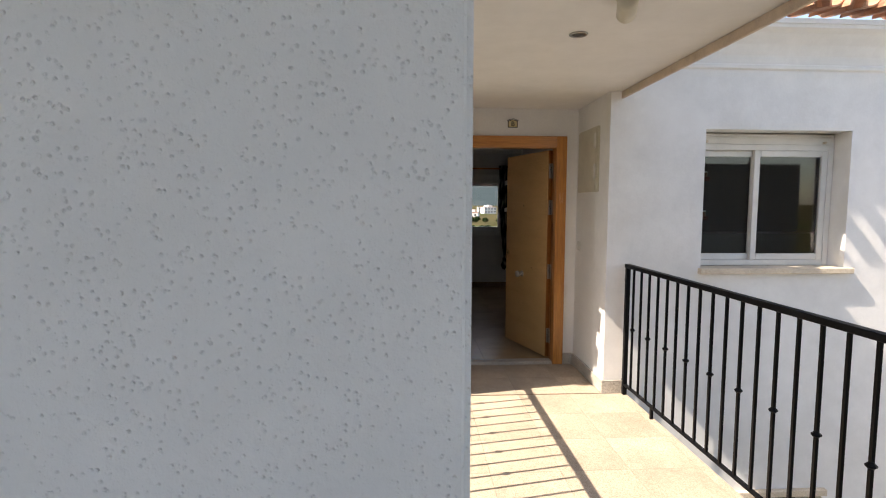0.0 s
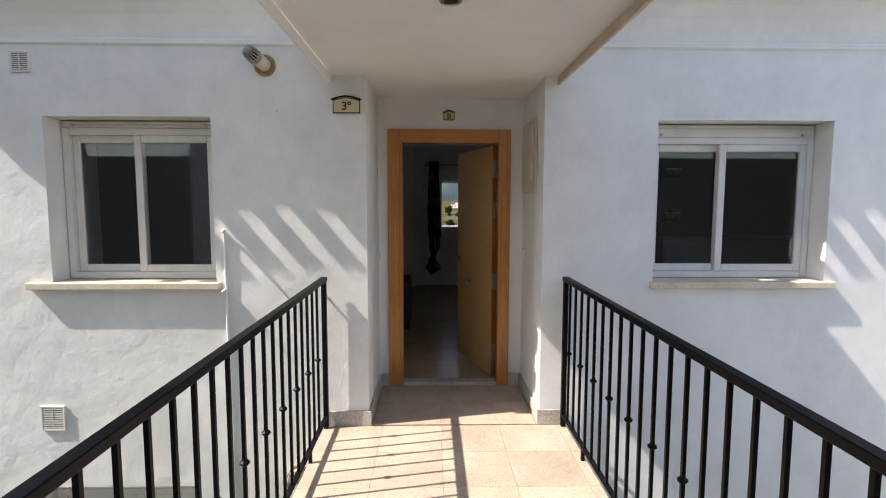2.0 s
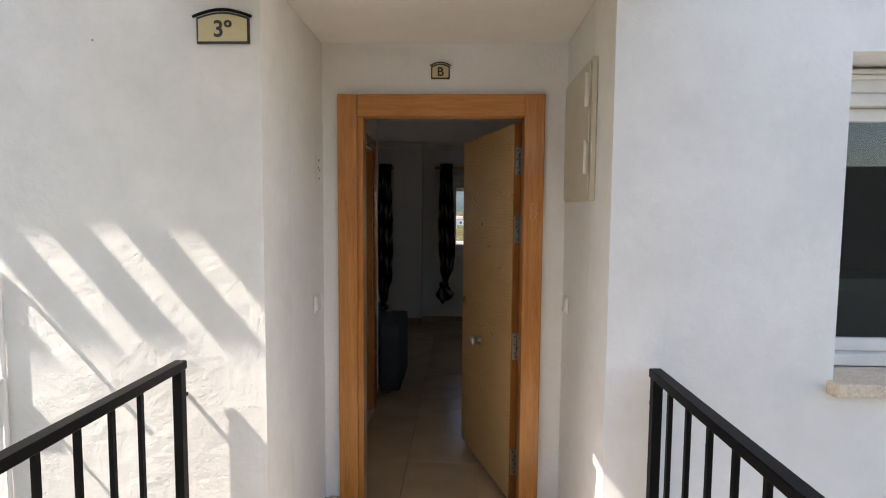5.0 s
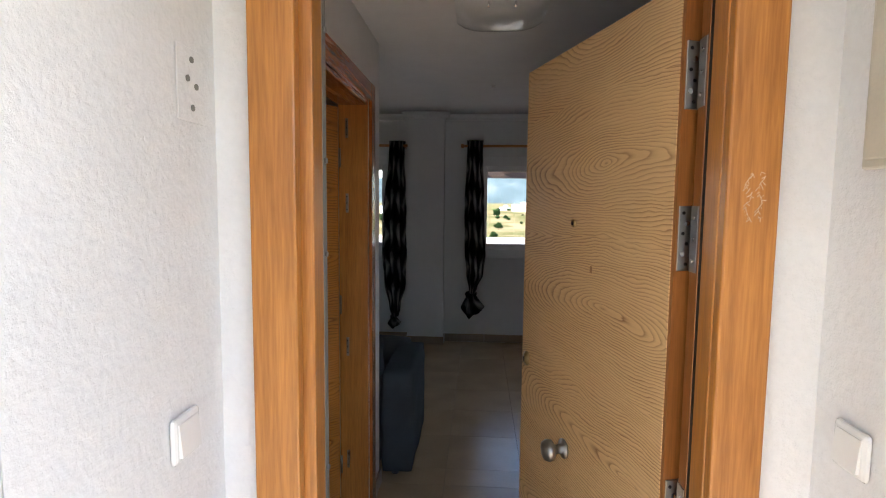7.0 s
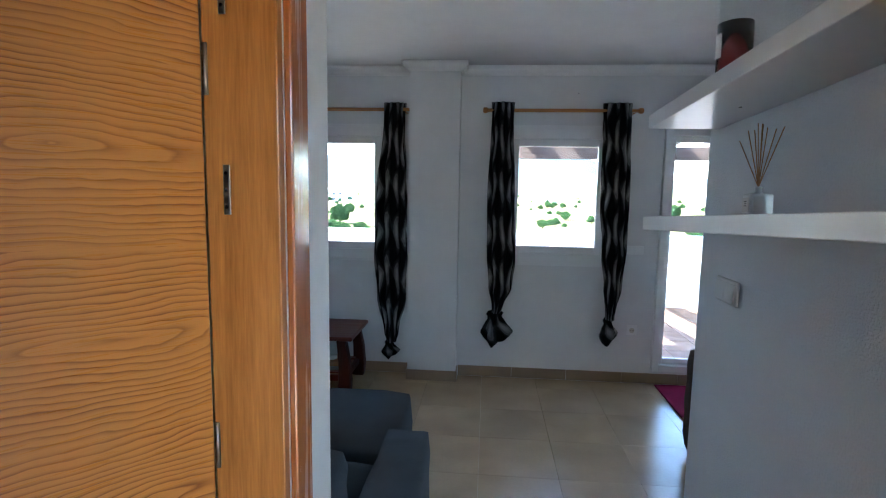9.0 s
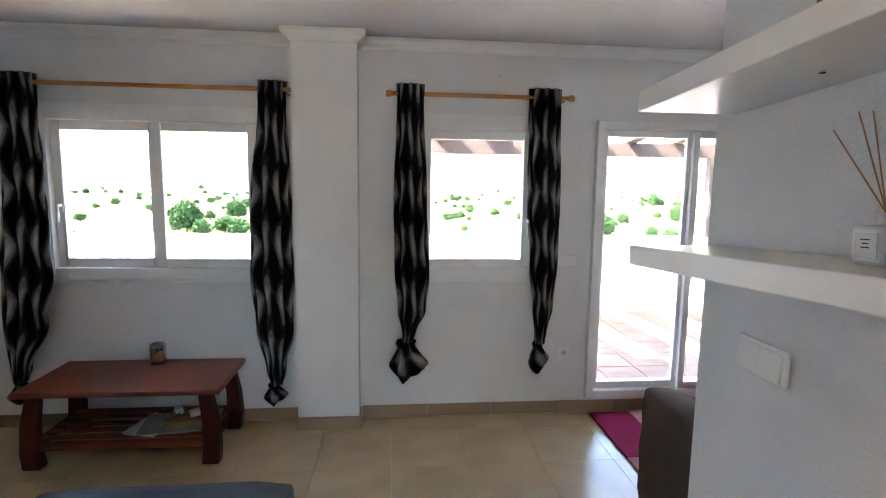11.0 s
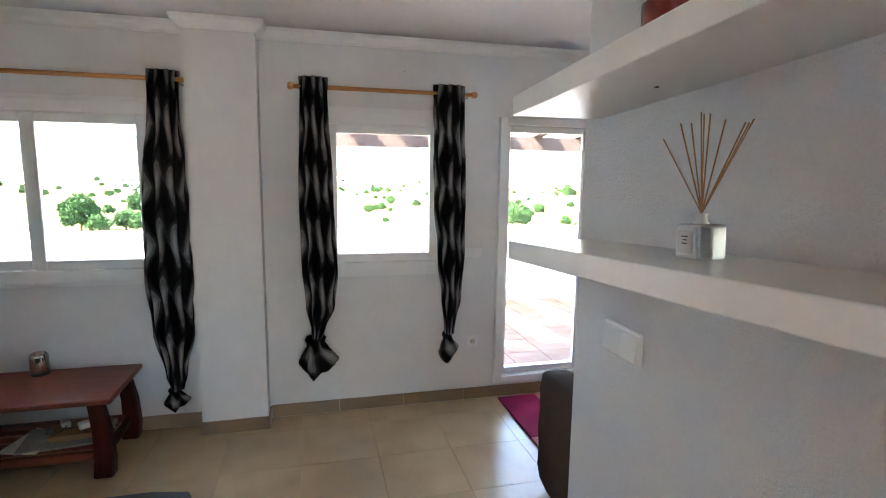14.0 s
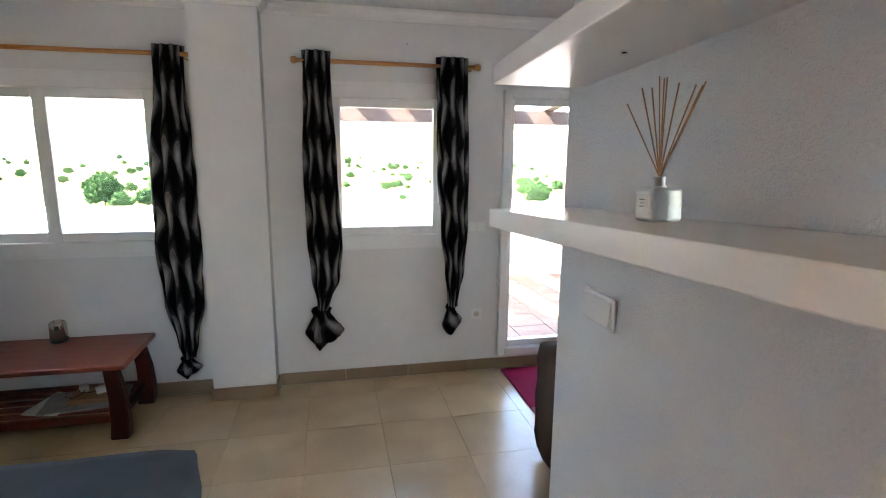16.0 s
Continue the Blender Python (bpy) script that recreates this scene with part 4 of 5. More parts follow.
name_plate(1.163, DOOR_WALL, 2.192, 0.090, 0.060, "B", 0.058, "small cream enamel plate with a letter above the door")


def meter_box():
    ob = thing("meter_box", pose(1.77, 4.33, 1.605), "cream painted meter box on the recess wall", "box")
    box_part("cover", (-0.022, -0.001, 0.0, 0.47, 0.0, 0.53), CREAM, ob, bevel=0.004)
    box_part("door", (-0.030, -0.0225, 0.012, 0.455, 0.015, 0.515), CREAM, ob, bevel=0.003)
    for z in (0.11, 0.36):
        h = box_part("hinge", (-0.040, -0.0305, 0.006, 0.045, z, z + 0.10), PVC_OLD, ob, "painted hinge", 0.003)
        cyl_part("hinge_pin", (-0.041, 0.004, z - 0.012), 0.007, 0.124, "z", PVC_OLD, h, n=10)


meter_box()


def rocker_switch(m, w, h, n, label, material=SWITCH):
    """A switch plate in the local xz plane, its face towards -y, with n rockers."""
    ob = thing("light_switch", m, label, "switch")
    box_part("plate", (-w / 2, w / 2, -0.013, -0.001, -h / 2, h / 2), material, ob, bevel=0.0075, seg=2)
    for k in range(n):
        a = -w / 2 + 0.010 + (w - 0.020) * k / n
        bm = bmesh.new()
        v = add_box(bm, a + 0.001, a + (w - 0.020) / n - 0.001, -0.020, -0.0132, -h / 2 + 0.012, h / 2 - 0.012)
        for q in v:
            if q.co.y < -0.016 and q.co.z > 0:
                q.co.y += 0.005
        part("rocker", bm, material, ob)
    return ob


rocker_switch(pose(0.59, 4.748, 1.124, 0, 0, 90), 0.083, 0.083, 1, "white light switch on the recess wall")
rocker_switch(pose(1.77, 4.79, 1.127, 0, 0, -90), 0.083, 0.083, 1, "white bell push on the recess wall")
rocker_switch(pose(0.59, 5.39, 1.122, 0, 0, 90), 0.085, 0.085, 1, "white light switch beside the inner door")
rocker_switch(pose(1.80, 7.25, 1.212, 0, 0, -90), 0.162, 0.086, 2, "white double light switch under the shelf")
rocker_switch(pose(2.13, FAR_WALL, 1.087), 0.145, 0.075, 2, "white double light switch by the curtain")


def screw_plate():
    ob = thing("blanking_plate", pose(0.59, 4.81, 1.75, 0, 0, 90), "white painted blanking plate with four screws", "plate")
    box_part("plate", (-0.045, 0.045, -0.004, -0.001, -0.065, 0.065), ALCOVE, ob, bevel=0.002)
    for x, z in ((0.0, 0.045), (-0.014, 0.01), (0.014, 0.0), (0.0, -0.04)):
        cyl_part("screw", (x, -0.0062, z), 0.006, 0.002, "y", SEAL, ob, n=10)


screw_plate()


def downlight(x, y, z):
    ob = thing("downlight", pose(x, y, z), "round recessed downlight in the soffit", "lamp", "downlights")
    bm = bmesh.new()
    lathe(bm, [(0.030, -0.001), (0.033, -0.008), (0.044, -0.007), (0.048, -0.001)], 28)
    part("ring", bm, STEEL, ob, "satin metal ring", True)
    cyl_part("lens", (0, 0, -0.006), 0.0295, 0.004, "z", FROST, ob)


downlight(1.10, 2.84, 2.36)


def bulkhead():
    """The beige tube-like lamp on the soffit nearer the stair."""
    ob = thing("bulkhead_lamp", pose(1.15, 2.35, 2.36), "beige tubular lamp fixed under the soffit", "lamp")
    bm = bmesh.new()
    lathe(bm, [(0.0, -0.1), (0.03, -0.098), (0.042, -0.08), (0.042, 0.08), (0.03, 0.098), (0.001, 0.1)][1:], 20, Matrix.Translation((0, 0, -0.045)) @ Matrix.Rotation(radians(70), 4, "Z") @ Matrix.Rotation(radians(90), 4, "Y"))
    part("body", bm, CREAM, ob, "", True)
    box_part("base", (-0.04, 0.04, -0.03, 0.03, -0.012, -0.001), CREAM, ob)


bulkhead()


def cable():
    """A thin white painted pipe that climbs from the sill's end and folds over."""
    ob = thing("wall_pipe", pose(0, FACADE, 0), "thin white painted pipe clipped to the facade", "pipe")
    bm = bmesh.new()
    sweep(bm, [(-0.352, -0.010, z) for z in (-2.5, -1.0, 0.0, 0.6, 1.25, 1.335)] + [(-0.345, -0.022, 1.348), (-0.335, -0.06, 1.35), (-0.33, -0.10, 1.345)], 0.009, 8)
    part("riser", bm, STUCCO, ob, "", True)
    bm = bmesh.new()
    sweep(bm, [(-0.352, -0.011, 0.955), (-0.350, -0.04, 0.955), (-0.348, -0.09, 0.95)], 0.007, 8)
    part("stub", bm, STUCCO, ob, "", True)


cable()


# ---- living room ----
def framed_window(name, x0, x1, z0, z1, label, leaves, y=9.585, e=0.045, s=0.058, lap=0.03):
    """A white window on the room side: outer casing, leaves as (x0, x1, y) and their panes."""
    ob = structure(new(name), label, "window")
    for c in ((x0 - lap, x0 + e, y, y + 0.075, z0 - lap, z1 + lap), (x1 - e, x1 + lap, y, y + 0.075, z0 - lap, z1 + lap),
              (x0 + e + 0.0005, x1 - e - 0.0005, y + 0.0005, y + 0.0745, z0 - lap, z0 + e), (x0 + e + 0.0005, x1 - e - 0.0005, y + 0.0005, y + 0.0745, z1 - e, z1 + lap)):
        box_part("window_frame", c, PVC, ob, bevel=0.004)
    for a, b, yy in leaves:
        bm = bmesh.new()
        i0, i1 = z0 + e + 0.001, z1 - e - 0.001
        for c in ((a, a + s, yy, yy + 0.035, i0, i1), (b - s, b, yy, yy + 0.035, i0, i1), (a + s + 0.0004, b - s - 0.0004, yy + 0.0005, yy + 0.0345, i0, i0 + s),
                  (a + s + 0.0004, b - s - 0.0004, yy + 0.0005, yy + 0.0345, i1 - s, i1)):
            add_box(bm, *c, bevel=0.006, seg=2)
        sash = part("sash", bm, PVC, ob)
        g = box_part("pane", (a + s - 0.004, b - s + 0.004, yy + 0.014, yy + 0.020, i0 + s - 0.004, i1 - s + 0.004), GLASS, sash, bevel=0)
        g.visible_shadow = False
    return ob


def pull(parent, x, y, z):
    h = box_part("handle_plate", (x - 0.013, x + 0.013, y - 0.008, y - 0.0005, z - 0.03, z + 0.03), PVC, parent, bevel=0.003)
    bm = bmesh.new()
    sweep(bm, [(x, y - 0.008, z + 0.015), (x, y - 0.035, z + 0.015), (x, y - 0.042, z), (x, y - 0.042, z - 0.09)], 0.008, 8)
    part("handle", bm, PVC, parent, "white window handle", True)


w1 = framed_window("window_living", -1.18, 0.145, 1.0, 2.0, "white two-leaf sliding window behind curtains", [(-1.134, -0.505, 9.625), (-0.528, 0.100, 9.590)])
pull(w1, -1.095, 9.625, 1.42)
w2 = framed_window("window_small", 1.10, 1.905, 1.0, 1.99, "white single-leaf window between two curtains", [(1.141, 1.868, 9.590)], 9.58)
pull(w2, 1.842, 9.590, 1.36)
fd = framed_window("window_terrace_door", 2.338, 3.84, 0.142, 2.0, "white sliding terrace door with two glazed leaves", [(2.352, 3.005, 9.625), (2.985, 3.817, 9.590)], 9.58, 0.022, 0.048, 0.03)
bm = bmesh.new()
sweep(bm, [(3.012, 9.588, 1.08), (3.012, 9.556, 1.08), (3.012, 9.55, 1.065), (3.012, 9.55, 0.96)], 0.008, 8)
part("handle", bm, PVC, fd, "white door handle", True)
for nm, c in (("trim_window_ledge", (-1.2, 0.13, 9.603, 9.619, 0.945, 0.968)), ("trim_window_ledge_small", (1.08, 1.925, 9.603, 9.619, 0.945, 0.968)),
              ("trim_shutter_box", (-1.2, 0.13, 9.609, 9.619, 2.032, 2.055)), ("trim_shutter_box_small", (1.08, 1.925, 9.609, 9.619, 2.022, 2.052))):
    structure(box_thing(nm, c, PVC, 0.003), "thin white trim at the window", "trim")


def rod(x0, x1, z):
    ob = thing("curtain_rod", pose(0, 9.52, z), "varnished wooden curtain rod on the wall", "curtain rod", "curtain rods")
    cyl_part("pole", (x0, 0, 0), 0.0135, x1 - x0, "x", ROD, ob)
    for x, d in ((x0, -1), (x1, 1)):
        if abs(x) > 0.34:
            bm = bmesh.new()
            lathe(bm, [(0.014, 0.0), (0.019, 0.004), (0.022, 0.012), (0.021, 0.028), (0.015, 0.036)], 18, Matrix.Translation((x, 0, 0)) @ Matrix.Rotation(radians(90 * d), 4, "Y"))
            part("finial", bm, ROD, ob, "turned wooden end", True)
    for x in (x0 + 0.05, x1 - 0.03):
        box_part("bracket", (x - 0.008, x + 0.008, 0.0, 0.098, -0.022, -0.0145), ROD, ob)


rod(-1.36, 0.335, 2.155)
rod(0.945, 2.075, 2.152)


def curtain(x, z1, widths, knot, label, seed):
    """A gathered cloth from the rod: widths are (height, half width, half depth, shift) rows; knot is the height of the tie at the bottom."""
    ob = thing("curtain", pose(x, 9.517, 0), label, "curtain", "curtains of the living room")
    rng = random.Random(seed)
    bm = bmesh.new()
    uv = bm.loops.layers.uv.new("UVMap")
    n, rings, info = 72, [], []
    z0 = widths[-1][0]
    steps = 56
    ph = [rng.uniform(0, 6.28) for _ in range(4)]
    for i in range(steps + 1):
        z = z1 + (z0 - z1) * i / steps
        for (za, wa, da, sa), (zb, wb, db, sb) in zip(widths, widths[1:]):
            if za >= z >= zb:
                k = (za - z) / (za - zb)
                k = k * k * (3 - 2 * k)
                w, d, s = wa + (wb - wa) * k, da + (db - da) * k, sa + (sb - sa) * k
                break
        ring = []
        for j in range(n):
            a = 2 * math.pi * j / n
            fold = 0.34 * math.sin(9 * a + ph[0] + 0.9 * z + 0.8 * math.sin(z * 18.2 + 2 * a)) + 0.12 * math.sin(5 * a + ph[1] - 1.7 * z) + 0.06 * math.sin(15 * a + ph[2])
            r = 1.0 + fold
            ring.append(bm.verts.new((s + w * math.cos(a) * (1 + 0.35 * fold), d * math.sin(a) * r, z)))
        rings.append(ring)
    for i in range(steps):
        for j in range(n):
            k = (j + 1) % n
            f = bm.faces.new((rings[i][j], rings[i + 1][j], rings[i + 1][k], rings[i][k]))
            for lp, (ii, jj) in zip(f.loops, ((i, j), (i + 1, j), (i + 1, j + 1), (i, j + 1))):
                zz = z1 + (z0 - z1) * ii / steps
                b = 2 * math.pi * jj / n
                q = 9 * b + ph[0] + 0.9 * zz + 0.8 * math.sin(zz * 18.2 + 2 * b)
                # u peaks on each ridge, where the cloth colour imitates light
                lp[uv].uv = (0.5 + 0.5 * math.sin(q), zz + 0.045 * math.cos(q) + 0.05 * math.sin(4 * b + ph[1]))
    bm.faces.new(rings[0][::-1])
    bm.faces.new(rings[-1])
    bmesh.ops.recalc_face_normals(bm, faces=bm.faces)
    part("cloth", bm, CURTAIN, ob, "", True)
    # the tied end: a twisted bundle under the knot
    kz, kw, kx, kh = knot
    bm = bmesh.new()
    uv = bm.loops.layers.uv.new("UVMap")
    rings = []
    for i in range(15):
        v = i / 14
        env = 0.42 + 0.1 * math.sin(v * 20) if v < 0.2 else (0.42 + 0.58 * (v - 0.2) / 0.42 if v < 0.62 else 1.0 - 0.5 * ((v - 0.62) / 0.38) ** 1.6)
        ring = []
        for j in range(30):
            a = 2 * math.pi * j / 30 + v * 1.3
            r = env * (1 + 0.26 * math.sin(4 * a + ph[2] + 3 * v) + 0.10 * math.sin(9 * a + ph[3]))
            ring.append(bm.verts.new((kx + kw * r * math.cos(a) + 0.2 * kw * v, 0.055 * r * math.sin(a), kz - kh * v + kh * 0.16 * v * math.cos(a - 0.4) + 0.01 * math.sin(3 * a + ph[1]))))
        rings.append(ring)
    for i in range(14):
        for j in range(30):
            k = (j + 1) % 30
            f = bm.faces.new((rings[i][j], rings[i + 1][j], rings[i + 1][k], rings[i][k]))
            for lp, (ii, jj) in zip(f.loops, ((i, j), (i + 1, j), (i + 1, j + 1), (i, j + 1))):
                lp[uv].uv = (0.5 + 0.5 * math.sin(8 * math.pi * jj / 30 + ph[2]), ii * 0.024)
    bm.faces.new(rings[0][::-1]), bm.faces.new(rings[-1])
    bmesh.ops.recalc_face_normals(bm, faces=bm.faces)
    part("knot", bm, CURTAIN, ob, "knotted end of the cloth", True)


curtain(-1.235, 2.207, [(2.207, 0.105, 0.040, 0.0), (2.10, 0.10, 0.032, 0.0), (1.55, 0.11, 0.045, 0.0), (1.05, 0.13, 0.05, -0.02), (0.72, 0.115, 0.05, -0.05), (0.42, 0.05, 0.045, -0.1), (0.34, 0.032, 0.035, -0.11)],
        (0.35, 0.065, -0.115, 0.13), "black and grey patterned curtain knotted behind the table", 3)
curtain(0.205, 2.203, [(2.203, 0.080, 0.040, 0.015), (2.10, 0.075, 0.032, 0.01), (1.45, 0.115, 0.045, -0.01), (1.0, 0.122, 0.05, -0.01), (0.66, 0.105, 0.05, 0.0), (0.38, 0.055, 0.045, 0.0), (0.29, 0.034, 0.035, 0.0)],
        (0.30, 0.062, -0.02, 0.13), "black and grey patterned curtain knotted beside the pilaster", 5)
curtain(1.06, 2.210, [(2.210, 0.080, 0.040, 0.0), (2.10, 0.075, 0.032, 0.0), (1.5, 0.095, 0.045, 0.005), (1.0, 0.102, 0.05, 0.02), (0.78, 0.085, 0.05, 0.02), (0.62, 0.042, 0.045, 0.0), (0.565, 0.032, 0.035, -0.01)],
        (0.575, 0.105, -0.018, 0.25), "black and grey patterned curtain with a loose knotted end", 8)
curtain(1.92, 2.205, [(2.205, 0.100, 0.040, 0.0), (2.10, 0.095, 0.032, 0.0), (1.5, 0.098, 0.045, 0.01), (1.05, 0.083, 0.045, 0.025), (0.8, 0.062, 0.042, 0.03), (0.60, 0.036, 0.04, 0.025), (0.54, 0.03, 0.035, 0.02)],
        (0.55, 0.066, 0.008, 0.19), "black and grey patterned curtain twisted to a thin tail", 13)


def socket():
    ob = thing("wall_socket", pose(2.145, FAR_WALL, 0.437), "white wall socket above the skirting", "socket")
    box_part("plate", (-0.042, 0.042, -0.008, -0.001, -0.042, 0.042), SWITCH, ob)
    cyl_part("well", (0, -0.0105, 0), 0.021, 0.002, "y", CREAM, ob)
    for x in (-0.009, 0.009):
        cyl_part("hole", (x, -0.0118, 0), 0.003, 0.001, "y", DARK, ob, n=8)


socket()


def coffee_table():
    ob = thing("coffee_table", pose(-0.55, 9.315, 0), "dark mahogany coffee table with a slatted lower shelf", "table")
    box_part("tabletop", (-0.545, 0.545, -0.27, 0.27, 0.418, 0.45), MAHOGANY, ob, bevel=0.009)
    for sx in (-1, 1):
        for sy in (-1, 1):
            bm = bmesh.new()
            prof = [(0.0, 0.0, 0.048), (0.10, 0.010, 0.046), (0.25, 0.004, 0.042), (0.417, -0.022, 0.036)]
            rings = []
            for z, push, hw in prof:
                cx, cy = sx * (0.475 + push), sy * (0.215 + push * 0.3)
                rings.append([bm.verts.new((cx + a * hw, cy + b * hw * 0.75, z)) for a, b in ((-1, -1), (1, -1), (1, 1), (-1, 1))])
            for u, v in zip(rings, rings[1:]):
                for i in range(4):
                    j = (i + 1) % 4
                    bm.faces.new((u[i], u[j], v[j], v[i]))
            bm.faces.new(rings[0][::-1]), bm.faces.new(rings[-1])
            bmesh.ops.bevel(bm, geom=list(bm.edges), offset=0.006, segments=2, affect="EDGES")
            # legs take the darkened wood: under-table shade is in the colour
            part("leg", bm, MAHOGANY_SHADED, ob, "curved mahogany leg")
    for y in (-0.215, 0.215):
        box_part("stretcher", (-0.43, 0.43, y - 0.016, y + 0.016, 0.10, 0.145), MAHOGANY, ob, bevel=0.004)
    for x in (-0.475, 0.475):
        # side stretchers are darkened the same way
        box_part("side_stretcher", (x - 0.016, x + 0.016, -0.175, 0.175, 0.10, 0.145), MAHOGANY_SHADED, ob, bevel=0.004)
    for k in range(5):
        y = -0.17 + k * 0.085
        box_part("slat", (-0.458, 0.458, y - 0.024, y + 0.024, 0.1455, 0.157), MAHOGANY, ob, bevel=0.003)


coffee_table()


def flat_sheet(name, m, w, d, h, material, label, category, curl=0.0, sheets=1):
    ob = thing(name, m, label, category)
    for s in range(sheets):
        bm = bmesh.new()
        nx, ny, rows = 6, 5, []
        for layer in (0.0, h / sheets * 0.85):
            rows.append([[bm.verts.new((w * (i / nx - 0.5), d * (j / ny - 0.5), s * h / sheets + layer + curl * (i / nx - 0.5) ** 2 * (1 if j % 2 else 0.7))) for j in range(ny + 1)] for i in range(nx + 1)])
        lo, hi = rows
        for i in range(nx):
            for j in range(ny):
                bm.faces.new((hi[i][j], hi[i + 1][j], hi[i + 1][j + 1], hi[i][j + 1]))
                bm.faces.new((lo[i][j], lo[i][j + 1], lo[i + 1][j + 1], lo[i + 1][j]))
        for i in range(nx):
            for j, q in ((0, 0), (ny, 1)):
                f = (lo[i][j], lo[i + 1][j], hi[i + 1][j], hi[i][j])
                bm.faces.new(f if q == 0 else f[::-1])
        for j in range(ny):
            for i, q in ((0, 1), (nx, 0)):
                f = (lo[i][j], lo[i][j + 1], hi[i][j + 1], hi[i][j])
                bm.faces.new(f if q == 0 else f[::-1])
        part("sheet", bm, material, ob)
    return ob


flat_sheet("newspaper", pose(-0.30, 9.27, 0.158, 0, 0, 8), 0.42, 0.27, 0.012, NEWS, "folded grey newspaper on the lower shelf", "newspaper", 0.02, 2)
flat_sheet("magazine", pose(-0.45, 9.25, 0.158, 0, 0, -14), 0.20, 0.27, 0.008, PAPER, "pale magazine on the lower shelf", "magazine", 0.02, 1)
flat_sheet("cardboard_folder", pose(-0.25, 9.30, 0.172, 0, 0, 5), 0.26, 0.20, 0.030, CARD, "brown cardboard folder on a newspaper", "folder", 0.0, 3)


def charger(x, y, z, yaw, label):
    ob = thing("charger", pose(x, y, z, 0, 0, yaw), label, "charger")
    box_part("body", (-0.03, 0.03, -0.022, 0.022, 0.0, 0.035), PAPER, ob, bevel=0.006)
    box_part("plug_face", (0.0302, 0.036, -0.016, 0.016, 0.005, 0.03), PAPER, ob, bevel=0.003)
    bm = bmesh.new()
    sweep(bm, [(-0.03, 0, 0.015), (-0.07, 0.02, 0.012), (-0.10, 0.07, 0.01), (-0.06, 0.10, 0.012), (0.0, 0.085, 0.014)], 0.003, 6)
    part("cable", bm, BLACKP, ob, "thin black cable", True)


charger(-0.22, 9.27, 0.205, 35, "white plastic charger with a black cable")
charger(-0.33, 9.31, 0.205, 120, "white plastic charger lying on the folder")


def candle_glass():
    ob = thing("candle_holder", pose(-0.52, 9.51, 0.4505), "mirrored brown glass candle holder on the table", "candle")
    bm = bmesh.new()
    lathe(bm, [(0.030, 0.0), (0.044, 0.003), (0.047, 0.03), (0.047, 0.105), (0.044, 0.120), (0.037, 0.127), (0.033, 0.124), (0.033, 0.06)], 28)
    part("glass", bm, plain("mirrored_bronze", (0.52, 0.44, 0.38), 0.12, 1.0), ob, "", True)
    cyl_part("foot", (0, 0, -0.0003), 0.0485, 0.022, "z", BLACKP, ob, n=28)


candle_glass()


def cushion(bm, x0, x1, y0, y1, z0, z1, puff=0.03, r=0.05):
    """A padded block with softly domed top and rounded edges."""
    add_box(bm, x0, x1, y0, y1, z0, z1)
    bmesh.ops.subdivide_edges(bm, edges=list(bm.edges), cuts=5, use_grid_fill=True)
    cx, cy, cz = (x0 + x1) / 2, (y0 + y1) / 2, (z0 + z1) / 2
    hx, hy, hz = (x1 - x0) / 2, (y1 - y0) / 2, (z1 - z0) / 2
    for v in bm.verts:
        q = [(v.co[i] - (cx, cy, cz)[i]) / (hx, hy, hz)[i] for i in range(3)]
        inner = [max(-h + r, min(h - r, a * h)) for a, h in zip(q, (hx, hy, hz))]
        off = Vector([a * h - i for a, h, i in zip(q, (hx, hy, hz), inner)])
        if off.length > 1e-6:
            lim = off.normalized() * min(off.length, r)
            v.co = Vector((cx, cy, cz)) + Vector(inner) + lim
        if q[2] > 0.99:
            v.co.z += puff * (1 - q[0] ** 2) * (1 - q[1] ** 2)
        v.co.x += 0.004 * math.sin(v.co.z * 31 + v.co.y * 17)
        v.co.y += 0.004 * math.sin(v.co.x * 27 + v.co.z * 19)


def cushion_part(name, c, material, parent, puff=0.02, r=0.04, label=""):
    bm = bmesh.new()
    cushion(bm, *c, puff=puff, r=r)
    return part(name, bm, material, parent, label, True)


def blue_sofa():
    ob = thing("sofa", pose(0, 0, 0), "blue-grey fabric sofa against the living room wall", "sofa")
    cushion_part("arm", (0.585, 0.765, 6.655, 7.36, 0.03, 0.60), BLUE_CLOTH, ob, 0.012, 0.022)
    cushion_part("base", (-1.25, 0.583, 6.665, 7.40, 0.05, 0.26), BLUE_CLOTH, ob, 0.0, 0.03)
    for x0, x1 in ((-1.24, -0.335), (-0.325, 0.58)):
        cushion_part("seat_cushion", (x0, x1, 6.86, 7.42, 0.262, 0.43), BLUE_CLOTH, ob, 0.03, 0.05)
        cushion_part("back_cushion", (x0, x1, 6.66, 6.85, 0.435, 0.80), BLUE_CLOTH, ob, 0.02, 0.06)
    cushion_part("arm", (-1.43, -1.255, 6.655, 7.36, 0.03, 0.60), BLUE_CLOTH, ob, 0.012, 0.035)
    for x in (-1.3, 0.66):
        for y in (6.72, 7.28):
            cyl_part("foot", (x, y, 0.0), 0.02, 0.06, "z", BLACKP, ob)
    pf = thing("footstool", pose(0, 0, 0), "blue-grey fabric footstool in front of the sofa", "footstool")
    cushion_part("cushion", (-0.40, 0.585, 7.50, 8.18, 0.14, 0.445), BLUE_CLOTH, pf, 0.018, 0.07)
    cushion_part("base", (-0.37, 0.555, 7.53, 8.15, 0.045, 0.138), BLUE_CLOTH, pf, 0.0, 0.02)
    for x in (-0.33, 0.5):
        for y in (7.58, 8.1):
            cyl_part("foot", (x, y, 0.0), 0.02, 0.055, "z", BLACKP, pf)


blue_sofa()


